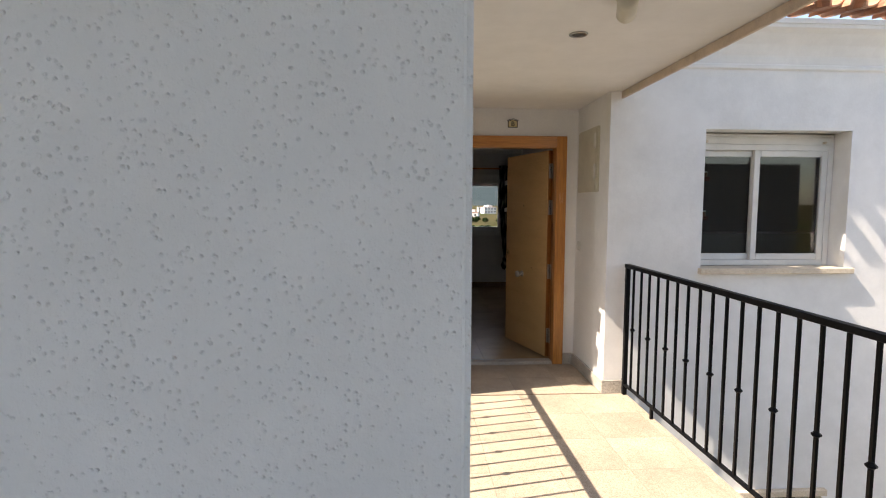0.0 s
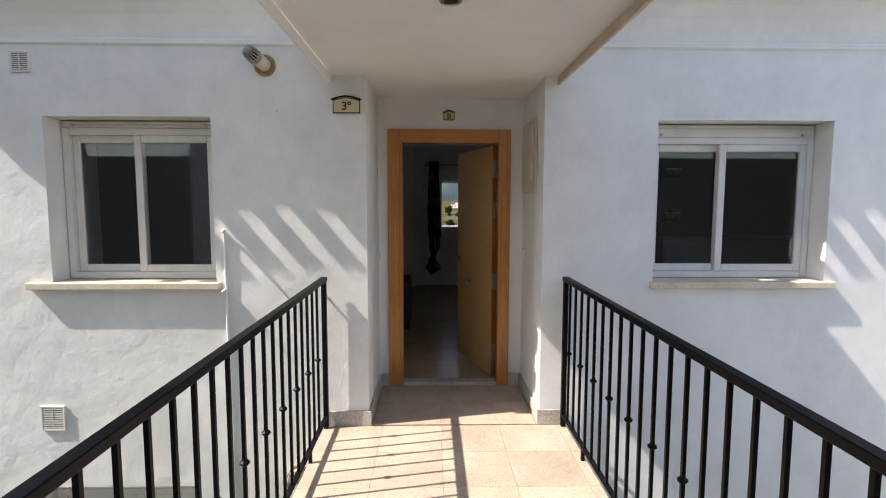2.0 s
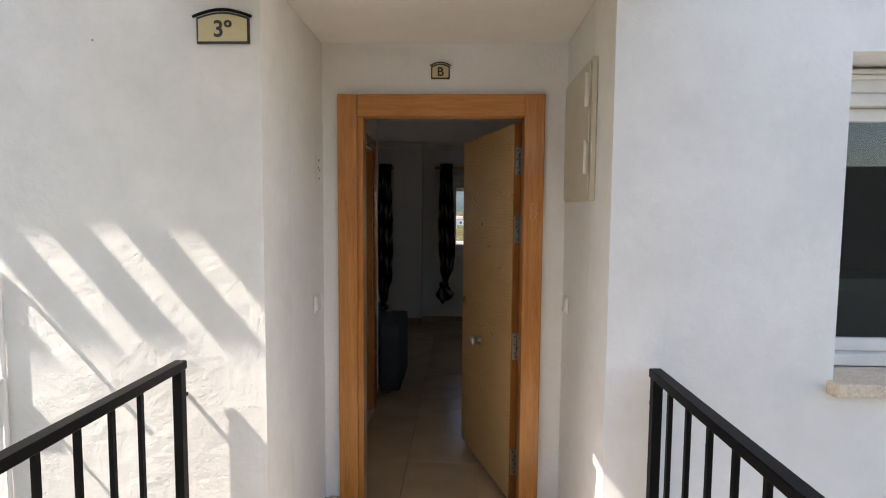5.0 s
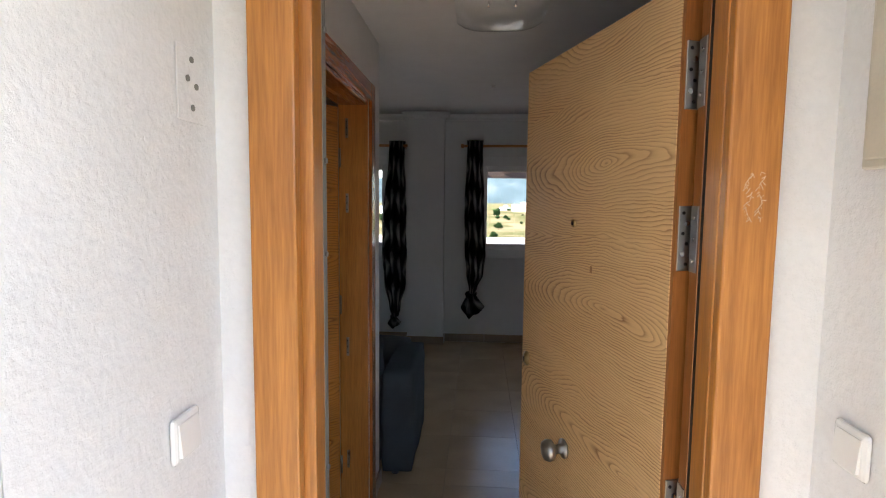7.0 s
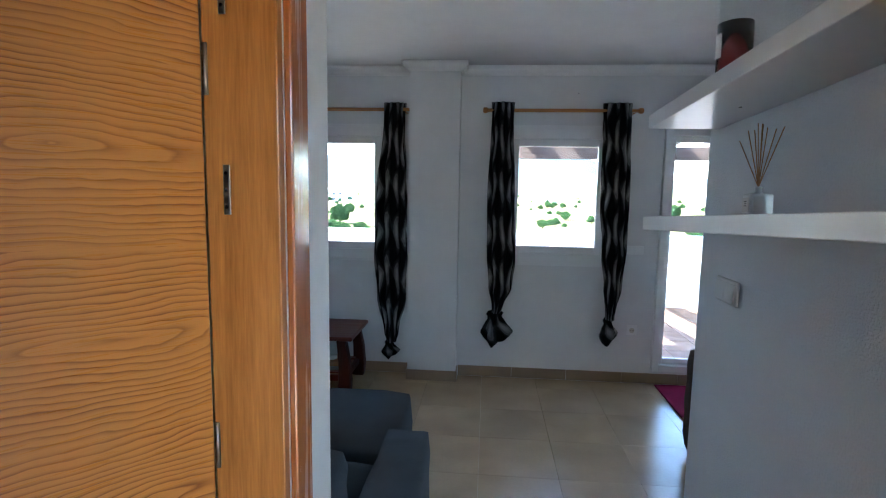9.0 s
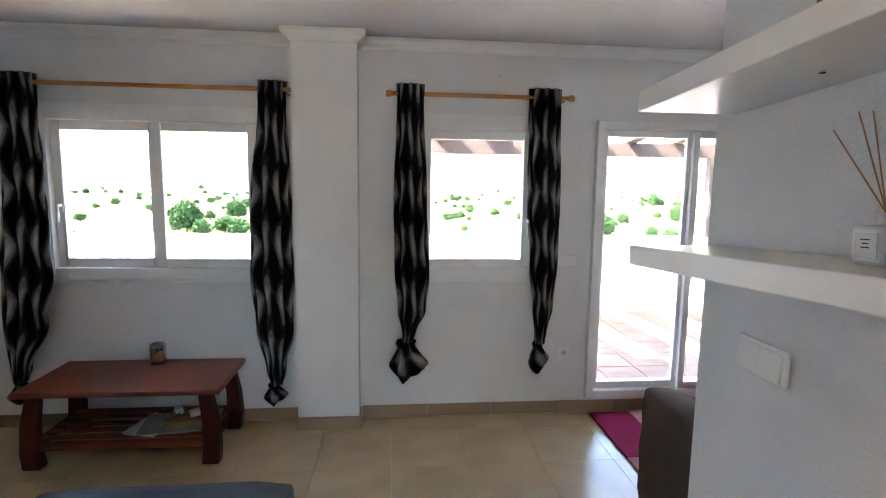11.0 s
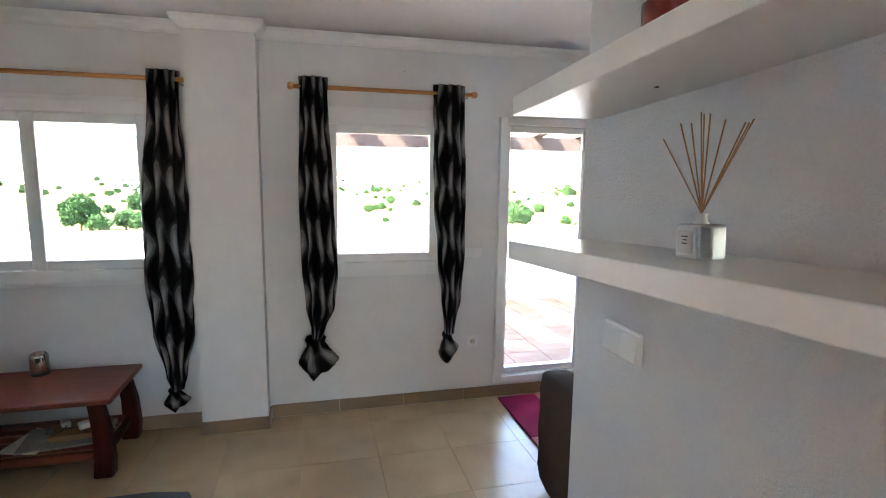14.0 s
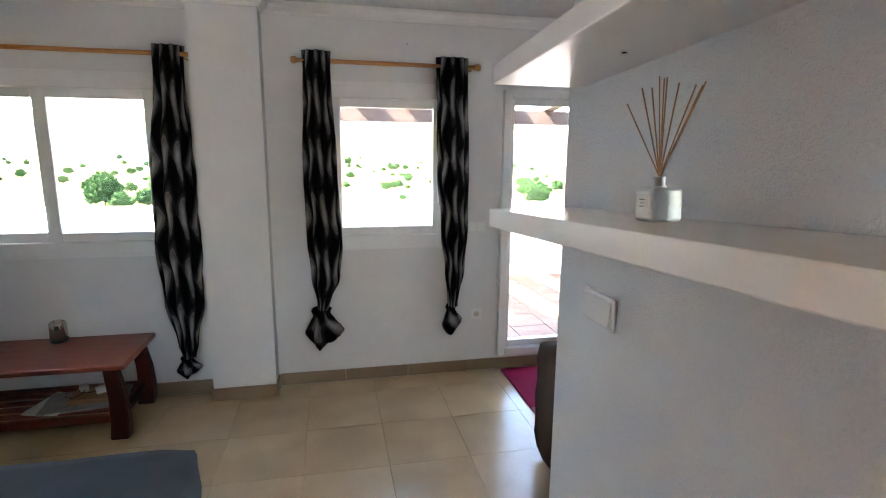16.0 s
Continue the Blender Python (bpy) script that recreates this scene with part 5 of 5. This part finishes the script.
def brown_sofa():
    ob = thing("brown_sofa", pose(0, 0, 0), "brown fabric sofa with rounded arms by the terrace door", "sofa")
    cushion_part("arm", (2.14, 2.34, 7.62, 8.50, 0.03, 0.655), BROWN_CLOTH, ob, 0.012, 0.06)
    cushion_part("base", (2.342, 4.1, 7.60, 8.46, 0.05, 0.30), BROWN_CLOTH, ob, 0.0, 0.03)
    for x0, x1 in ((2.35, 3.215), (3.225, 4.09)):
        cushion_part("seat_cushion", (x0, x1, 7.80, 8.48, 0.302, 0.45), BROWN_CLOTH, ob, 0.03, 0.05)
        cushion_part("back_cushion", (x0, x1, 7.60, 7.79, 0.455, 0.82), BROWN_CLOTH, ob, 0.02, 0.06)
    for x in (2.24, 4.0):
        for y in (7.7, 8.4):
            cyl_part("foot", (x, y, 0.0), 0.02, 0.06, "z", BLACKP, ob)


brown_sofa()


def rug():
    ob = thing("rug", pose(0, 0, 0.001), "magenta wool rug with pale pink bands", "rug")
    bands = ((2.33, 2.62, RUG), (2.621, 2.80, RUG_PINK), (2.801, 3.35, RUG), (3.351, 3.53, RUG_PINK), (3.531, 3.8, RUG))
    for x0, x1, m in bands:
        for y0, y1, mm in ((8.72, 8.95, RUG_PINK if m is RUG else RUG), (8.951, 9.56, m)):
            bm = bmesh.new()
            add_box(bm, x0, x1, y0, y1, 0.0, 0.016, 0.004, 2)
            part("band", bm, mm, ob)


rug()


def wall_shelf(z0, z1, y0):
    ob = thing("wall_shelf", pose(0, 7.425, z0, -3.4), "thick white lacquered floating shelf", "shelf", "floating shelves")
    box_part("board", (1.547, 1.799, y0 - 7.425, 0.0, 0.0, z1 - z0), SHELF, ob, bevel=0.003)
    cyl_part("screw_cap", (1.70, -0.375, -0.0012), 0.005, 0.002, "z", DARK, ob, n=10)


wall_shelf(1.405, 1.454, 5.9)
wall_shelf(1.779, 1.828, 5.9)


def diffuser():
    ob = thing("reed_diffuser", pose(1.692, 6.888, 1.4868, -3.4, 0, -1), "frosted glass reed diffuser with brown reeds on a shelf", "diffuser")
    box_part("bottle", (-0.029, 0.029, -0.029, 0.029, 0.0, 0.060), FROST, ob, bevel=0.006)
    bm = bmesh.new()
    lathe(bm, [(0.014, 0.0605), (0.010, 0.065), (0.010, 0.075), (0.012, 0.078), (0.009, 0.079)], 18)
    part("neck", bm, FROST, ob, "", True)
    lb = box_part("label", (-0.0308, -0.0294, -0.018, 0.020, 0.010, 0.049), PAPER, ob, "white paper label", 0.0003)
    for k, (w, z) in enumerate(((0.016, 0.038), (0.010, 0.032), (0.014, 0.026))):
        box_part("print_line", (-0.0316, -0.0309, 0.001 - w / 2, 0.001 + w / 2, z, z + 0.002), INK, lb, bevel=0)
    rng = random.Random(4)
    for slope in (-0.62, -0.27, -0.18, -0.10, 0.02, 0.13, 0.42, 0.52, 0.60, 0.70):
        a = math.atan(slope)
        ln = rng.uniform(0.165, 0.18)
        tip = Vector((rng.uniform(-0.02, 0.02), -math.sin(a) * ln, 0.072 + math.cos(a) * ln))
        bm = bmesh.new()
        foot = Vector((0, 0, 0.078)) - (tip - Vector((0, 0, 0.078))) * 0.08
        sweep(bm, [foot, (foot + tip) / 2, tip], 0.0013, 6)
        part("reed", bm, REED, ob, "", True)


diffuser()


def red_candle(x, y, h, r):
    ob = thing("jar_candle", pose(x, y, 1.8285 + 0.0594 * (7.425 - y) + 0.0025, -3.4), "deep red candle in a clear glass jar with a paper label", "candle")
    bm = bmesh.new()
    lathe(bm, [(r * 0.9, 0.004), (r * 0.95, 0.008), (r * 0.95, h - 0.03), (r * 0.5, h - 0.034)], 32)
    part("wax", bm, RED_WAX, ob, "", True)
    bm = bmesh.new()
    lathe(bm, [(r * 0.9, 0.0), (r, 0.006), (r, h), (r * 0.965, h), (r * 0.965, 0.005), (r * 0.4, 0.0035)], 32)
    part("jar", bm, GLASS, ob, "clear glass jar", True)
    bm = bmesh.new()
    n, a0, a1 = 10, math.radians(138), math.radians(203)
    rows = [[bm.verts.new((rr * math.cos(a0 + (a1 - a0) * i / n), rr * math.sin(a0 + (a1 - a0) * i / n), z)) for i in range(n + 1)] for rr in (r + 0.0005, r + 0.0012) for z in (h * 0.3, h * 0.78)]
    for p, q in ((0, 1), (1, 3), (3, 2), (2, 0)):
        for i in range(n):
            bm.faces.new((rows[p][i], rows[p][i + 1], rows[q][i + 1], rows[q][i]))
    bmesh.ops.recalc_face_normals(bm, faces=bm.faces)
    lab = part("label", bm, PAPER, ob, "white paper label")
    for z in (h * 0.38, h * 0.5, h * 0.56):
        a = math.radians(172)
        cyl_part("print_line", ((r + 0.001) * math.cos(a), (r + 0.001) * math.sin(a), z), 0.0008, 0.002, "z", INK, lab, n=6)
    cyl_part("wick", (0, 0, h - 0.034), 0.0015, 0.014, "z", INK, ob, n=6)


red_candle(1.605, 6.895, 0.13, 0.044)


def intercom():
    ob = thing("intercom_phone", pose(0.591, 5.182, 1.46, 0, 0, 90), "cream wall intercom handset with a coiled cord", "intercom")
    bm = bmesh.new()
    add_box(bm, -0.045, 0.040, -0.022, -0.001, 0.004, 0.232, 0.007, 3)
    part("base", bm, CREAM, ob)
    bm = bmesh.new()
    rings = []
    for z, d, w in ((0.0, 0.052, 0.050), (0.03, 0.058, 0.052), (0.10, 0.062, 0.052), (0.17, 0.058, 0.050), (0.215, 0.048, 0.046), (0.238, 0.036, 0.040)):
        rings.append([bm.verts.new((x, y, z)) for x, y in ((0.0 - 0.045, -0.0225), (w, -0.0225), (w + 0.006, -d * 0.62), (w - 0.004, -d * 0.95), (w - 0.02, -d), (-0.030, -d), (-0.045, -d * 0.85))])
    for p, q in zip(rings, rings[1:]):
        for k in range(7):
            bm.faces.new((p[k], p[(k + 1) % 7], q[(k + 1) % 7], q[k]))
    bm.faces.new(rings[0][::-1]), bm.faces.new(rings[-1])
    bmesh.ops.recalc_face_normals(bm, faces=bm.faces)
    bmesh.ops.bevel(bm, geom=list(bm.edges), offset=0.003, segments=2, affect="EDGES")
    part("handset", bm, CREAM, ob, "cream handset", True)
    for k in range(9):
        box_part("grille_slot", (0.0525, 0.0575, -0.040, -0.028, 0.165 + k * 0.005, 0.167 + k * 0.005), DARK, ob, bevel=0)
    pts = []
    for i in range(616):
        v = i / 615
        a = v * 2 * math.pi * 44
        cx = 0.03 + 0.018 * math.sin(v * math.pi * 2)
        z = -0.03 - 0.135 * math.sin(v * math.pi) * 1.0
        pts.append((cx + (-0.02 + 0.04 * v) + 0.0075 * math.cos(a), -0.03 + 0.0075 * math.sin(a), z))
    bm = bmesh.new()
    sweep(bm, [(0.02, -0.015, 0.002), (0.018, -0.02, -0.02)] + pts + [(0.045, -0.03, -0.02), (0.04, -0.035, -0.002)], 0.0021, 5)
    part("coiled_cord", bm, SWITCH, ob, "white coiled cord", True)


intercom()


def ceiling_lamp():
    ob = thing("ceiling_lamp", pose(1.19, 6.06, 2.35), "square opal glass ceiling lamp in the hall", "lamp")
    bm = bmesh.new()
    n, rows = 10, []
    for i in range(n + 1):
        rows.append([bm.verts.new(((i / n - 0.5) * 0.36, (j / n - 0.5) * 0.36, -0.085 + 0.055 * ((2 * i / n - 1) ** 4 + (2 * j / n - 1) ** 4) / 1.6)) for j in range(n + 1)])
    for i in range(n):
        for j in range(n):
            bm.faces.new((rows[i][j], rows[i][j + 1], rows[i + 1][j + 1], rows[i + 1][j]))
    bmesh.ops.solidify(bm, geom=list(bm.faces), thickness=0.006)
    part("shade", bm, LAMP_GLASS, ob, "opal glass bowl", True)
    box_part("base", (-0.10, 0.10, -0.10, 0.10, -0.03, -0.001), PVC, ob)
    for x in (-0.05, 0.05):
        cyl_part("clip", (x, -0.16, -0.078), 0.005, 0.02, "z", CHROME, ob, n=8)


ceiling_lamp()
sn = thing("ceiling_sensor", pose(1.20, 7.55, 2.35), "tiny white fitting on the ceiling", "sensor")
box_part("body", (-0.012, 0.012, -0.012, 0.012, -0.014, -0.001), SWITCH, sn)


# ---- kitchen behind the right-hand window ----
def spice_rack(z):
    ob = thing("spice_rack", pose(3.27, 5.6, z), "small wooden rack of spice jars on the kitchen wall", "rack", "spice racks")
    box_part("board", (0.0, 0.17, 0.0, 0.088, 0.0, 0.014), MAHOGANY, ob)
    box_part("front_bar", (0.0, 0.17, -0.004, 0.0, 0.02, 0.04), MAHOGANY, ob, bevel=0.001)
    for k in range(3):
        j = cyl_part("jar", (0.035 + k * 0.054, 0.045, 0.0142), 0.021, 0.075, "z", plain("spice", (0.25, 0.12, 0.04), 0.3), ob)
        cyl_part("lid", (0.035 + k * 0.054, 0.045, 0.0893), 0.021, 0.016, "z", PAPER, j)


# kitchen shade is put into this wall's dark colour
structure(box_thing("wall_kitchen_back", (1.93, 5.19, 5.69, 5.8, -0.01, 2.5), ROOM_SHADE), "kitchen partition coloured dark in place of room shade")
spice_rack(1.76)
spice_rack(1.34)
kc = thing("kitchen_unit", pose(3.1, 5.25, 0), "pale kitchen unit behind the window", "cabinet")
box_part("carcass", (0, 1.5, 0, 0.40, 0.0, 1.215), LAMINATE, kc, bevel=0.004)
box_part("unit_door", (0.01, 1.49, -0.02, -0.001, 0.1, 1.15), LAMINATE, kc, bevel=0.003)


# ---- terrace and country beyond ----
def pergola():
    ob = thing("pergola", pose(0, 0, 0), "weathered timber pergola over the terrace", "pergola")
    bm = bmesh.new()
    bar_between(bm, (0.9, 12.15, 2.02), (6.4, 12.15, 2.02), 0.10, 0.16)
    part("front_beam", bm, PERGOLA, ob)
    for x in (0.98, 4.75, 6.3):
        box_part("post", (x - 0.05, x + 0.05, 12.1005, 12.1995, 1.001, 1.94), PERGOLA, ob)
    k = 0
    x = 0.92
    while x < 6.4:
        bm = bmesh.new()
        bar_between(bm, (x, 9.92, 2.46), (x, 12.32, 2.175), 0.14, 0.19)
        part("rafter", bm, PERGOLA, ob)
        x += 0.56


pergola()


def pine(seed, trunk_h, crown_r, crown_h, leaves, size):
    """A pine: tapered trunk, limbs and a crown of many small tufts with gaps."""
    rng = random.Random(seed)
    ob = thing("pine_tree", pose(0, 0, 0), "dark green umbrella pine on dry ground", "tree", "trees in the valley")
    bm = bmesh.new()
    top = trunk_h + crown_h * 0.5
    lathe(bm, [(0.26, 0.0), (0.2, trunk_h * 0.5), (0.15, trunk_h), (0.05, top)], 8)
    part("trunk", bm, BARK, ob, "", True)
    lobes = []
    for k in range(44):
        a, r, h = rng.uniform(0, 6.28), crown_r * math.sqrt(rng.uniform(0.02, 0.8)), rng.uniform(0.1, 0.9)
        lobes.append(Vector((r * math.cos(a), r * math.sin(a), trunk_h + crown_h * h * (1 - 0.35 * (r / crown_r) ** 2))))
    bm = bmesh.new()
    for k, c in enumerate(lobes[:9]):
        base = Vector((0, 0, trunk_h * rng.uniform(0.7, 1.0)))
        sweep(bm, [base, (base + c) / 2 + Vector((0, 0, 0.2)), c], 0.05, 5)
    part("limbs", bm, BARK, ob, "", True)
    verts, faces = [], []
    for k in range(leaves):
        c = lobes[k % len(lobes)]
        d = Vector((rng.gauss(0, 1), rng.gauss(0, 1), rng.gauss(0, 0.8))).normalized()
        p = c + d * crown_r * 0.38 * rng.uniform(0.55, 1.05)
        u = Vector((rng.gauss(0, 1), rng.gauss(0, 1), rng.gauss(0, 1))).normalized()
        w = d.cross(u).normalized()
        s = size * rng.uniform(0.6, 1.3)
        i = len(verts)
        verts += [p - w * s * 0.5, p + u * s * 0.35 + d * s * 0.3, p + w * s * 0.5, p - u * s * 0.35 + d * s * 0.5]
        faces += [(i, i + 1, i + 2), (i, i + 2, i + 3)]
    me = bpy.data.meshes.new("crown")
    me.from_pydata([tuple(v) for v in verts], [], faces)
    me.materials.append(LEAVES)
    cr = new("crown", me)
    cr.parent = ob
    return ob


def ground_height(x, y):
    d = math.hypot(x, y - 12)
    return -9.0 + max(0.0, d - 60) * 0.006 + 1.6 * noise.noise(Vector((x / 90, y / 90, 0))) * min(1, d / 150)


def ground():
    bm = bmesh.new()
    rings, n = [], 96
    radii = [0.5] + [6 * 1.17 ** k for k in range(42)]
    for r in radii:
        rings.append([bm.verts.new((r * math.cos(2 * math.pi * i / n), 12 + r * math.sin(2 * math.pi * i / n), ground_height(r * math.cos(2 * math.pi * i / n), 12 + r * math.sin(2 * math.pi * i / n)))) for i in range(n)])
    for a, b in zip(rings, rings[1:]):
        for i in range(n):
            j = (i + 1) % n
            bm.faces.new((a[i], b[i], b[j], a[j]))
    bm.faces.new(rings[0])
    bmesh.ops.recalc_face_normals(bm, faces=bm.faces)
    ob = link("ground", bm, LAND, True)
    structure(ob, "dry fields with scrub reaching to the hills", "ground")


ground()


def hills():
    bm = bmesh.new()
    n, cols = 160, []
    for i in range(n + 1):
        a = math.pi * i / n
        peak = 60 + 150 * max(0.0, noise.noise(Vector((a * 2.3, 3.1, 0)))) + 45 * noise.noise(Vector((a * 9, 1, 0))) + 14 * noise.noise(Vector((a * 31, 5, 0)))
        peak += 130 * math.exp(-((a - 1.49) / 0.10) ** 2) + 60 * math.exp(-((a - 1.8) / 0.15) ** 2)
        col = []
        for k in range(9):
            v = k / 8
            r = 1900 + 700 * v
            z = 2 + peak * math.sin(v * math.pi * 0.5) * (1 + 0.18 * noise.noise(Vector((a * 40, v * 6, 2))))
            col.append(bm.verts.new((r * math.cos(a), 12 + r * math.sin(a), z)))
        cols.append(col)
    for a, b in zip(cols, cols[1:]):
        for k in range(8):
            bm.faces.new((a[k], b[k], b[k + 1], a[k + 1]))
    ob = link("backdrop_hills", bm, HILL, True)
    structure(ob, "hazy blue-green hills along the horizon", "backdrop")


hills()


def villa(w, d, h, floors, seed):
    rng = random.Random(seed)
    ob = thing("villa", pose(0, 0, 0), "white flat-roofed village house with dark windows", "house", "houses across the valley")
    box_part("walls", (-w / 2, w / 2, -d / 2, d / 2, -1.0, h), VILLA, ob, bevel=0.05)
    box_part("roof", (-w / 2 - 0.2, w / 2 + 0.2, -d / 2 - 0.2, d / 2 + 0.2, h + 0.01, h + 0.35), VILLA_ROOF if seed % 2 else VILLA, ob, bevel=0.05)
    box_part("tower", (-w * 0.1, w * 0.25, -d * 0.2, d * 0.3, h + 0.36, h + 2.4), VILLA, ob, bevel=0.05)
    for f in range(floors):
        k = int(w // 3.2)
        for i in range(k):
            x = -w / 2 + w * (i + 0.5) / k
            z = f * 3.0 + 0.8
            box_part("window", (x - 0.7, x + 0.7, -d / 2 - 0.06, -d / 2 - 0.01, z, z + 1.5), VILLA_GLASS, ob, bevel=0)
    return ob


big = pine(2, 1.9, 3.0, 5.4, 11000, 0.5)
small = pine(9, 1.4, 2.1, 2.6, 2600, 0.42)
rng = random.Random(11)


def plant(src, x, y, s, first=[]):
    m = pose(x, y, ground_height(x, y) - 0.1, 0, 0, rng.uniform(0, 360)) @ Matrix.Scale(s, 4)
    if src not in first:
        first.append(src)
        src.matrix_basis = m
        return src
    c = copy_thing(src, m)
    c.scale = (s, s, s)
    return c


for x, y, s, src in ((-37.0, 106, 0.88, big), (-33.2, 103, 0.82, small), (-30.2, 106, 0.9, small), (-27.0, 104, 0.85, small), (-24.0, 107, 0.8, small),
                     (-60.0, 106, 0.85, small), (-64.5, 110, 0.75, small), (-31.5, 112, 0.8, small)):
    plant(src, x, y, s)
for k in range(230):
    y = 90 + 430 * rng.random() ** 1.3
    x = rng.uniform(-0.62, 0.78) * y
    if y < 130 and -0.47 < x / y < -0.2:
        continue
    plant(small if rng.random() < 0.85 else big, x, y, rng.uniform(0.3, 0.75))

houses = [villa(14, 9, 6.2, 2, 1), villa(20, 10, 6.4, 2, 2), villa(11, 9, 3.4, 1, 3)]
placed = set()
for k in range(40):
    y = rng.uniform(300, 640)
    x = rng.uniform(-0.62, 0.72) * y
    src = houses[k % 3]
    m = pose(x, y, ground_height(x, y), 0, 0, rng.uniform(-25, 25))
    if k < 3:
        src.matrix_basis = m
    else:
        copy_thing(src, m)


# ---- floor pieces, last ----
def tile_field(parent, xs, ys, z, thick, size, gap, material, name, inside):
    me = {}
    def shape(w, d):
        key = (round(w, 4), round(d, 4))
        if key not in me:
            bm = bmesh.new()
            add_box(bm, -w / 2, w / 2, -d / 2, d / 2, -thick, 0.0)
            me[key] = bpy.data.meshes.new(name)
            bm.to_mesh(me[key])
            bm.free()
            me[key].materials.append(material)
        return me[key]
    def cuts(lo, hi, o):
        k = math.floor((lo - o) / size)
        out = []
        while o + k * size < hi - 0.01:
            a, b = max(lo, o + k * size), min(hi, o + (k + 1) * size)
            if b - a > 0.02:
                out.append((a, b))
            k += 1
        return out
    for a, b in cuts(*xs):
        for c, d in cuts(*ys):
            if inside((a + b) / 2, (c + d) / 2):
                t = new(name, shape(b - a - gap, d - c - gap))
                t.parent = parent
                t.location = ((a + b) / 2, (c + d) / 2, z)


floor = structure(new("floor_tiles"), "glossy beige ceramic floor tiles", "floor")
tile_field(floor, (-1.99, 4.6, 0.08), (6.61, 9.608, 0.272), 0.0, 0.0115, 0.4345, 0.0022, TILE, "floor_tile", lambda x, y: y > 7.5 or x < 1.79)
tile_field(floor, (0.60, 1.79, 0.08), (5.055, 6.609, 0.272), 0.0, 0.0115, 0.4345, 0.0022, TILE, "floor_tile", lambda x, y: True)
tile_field(floor, (-1.9, 0.44, 0.08), (4.45, 6.45, 0.272), 0.0, 0.0115, 0.4345, 0.0022, TILE, "floor_tile", lambda x, y: True)
walk_floor = structure(new("pavement_walkway"), "worn cream terrazzo tiles of the walkway", "pavement")
tile_field(walk_floor, (0.292, 1.948, 0.285), (1.16, 4.10, 0.12), 0.0, 0.0135, 0.40, 0.0018, TERRAZZO, "terrazzo_tile", lambda x, y: True)
tile_field(walk_floor, (0.61, 1.75, 0.285), (4.103, 4.885, 0.12), 0.0, 0.0135, 0.40, 0.0018, TERRAZZO, "terrazzo_tile", lambda x, y: True)
tile_field(walk_floor, (-1.99, 1.948, 0.285), (-1.39, 1.158, 0.12), 0.0, 0.0135, 0.40, 0.0018, TERRAZZO, "terrazzo_tile", lambda x, y: y < 0.46 or x > 0.29)
terrace = structure(new("pavement_terrace"), "terracotta tiles of the terrace", "pavement")
tile_field(terrace, (0.4, 5.6, 0.0), (9.96, 12.09, 0.0), 0.10, 0.0145, 0.33, 0.006, COTTA, "terracotta_tile", lambda x, y: True)
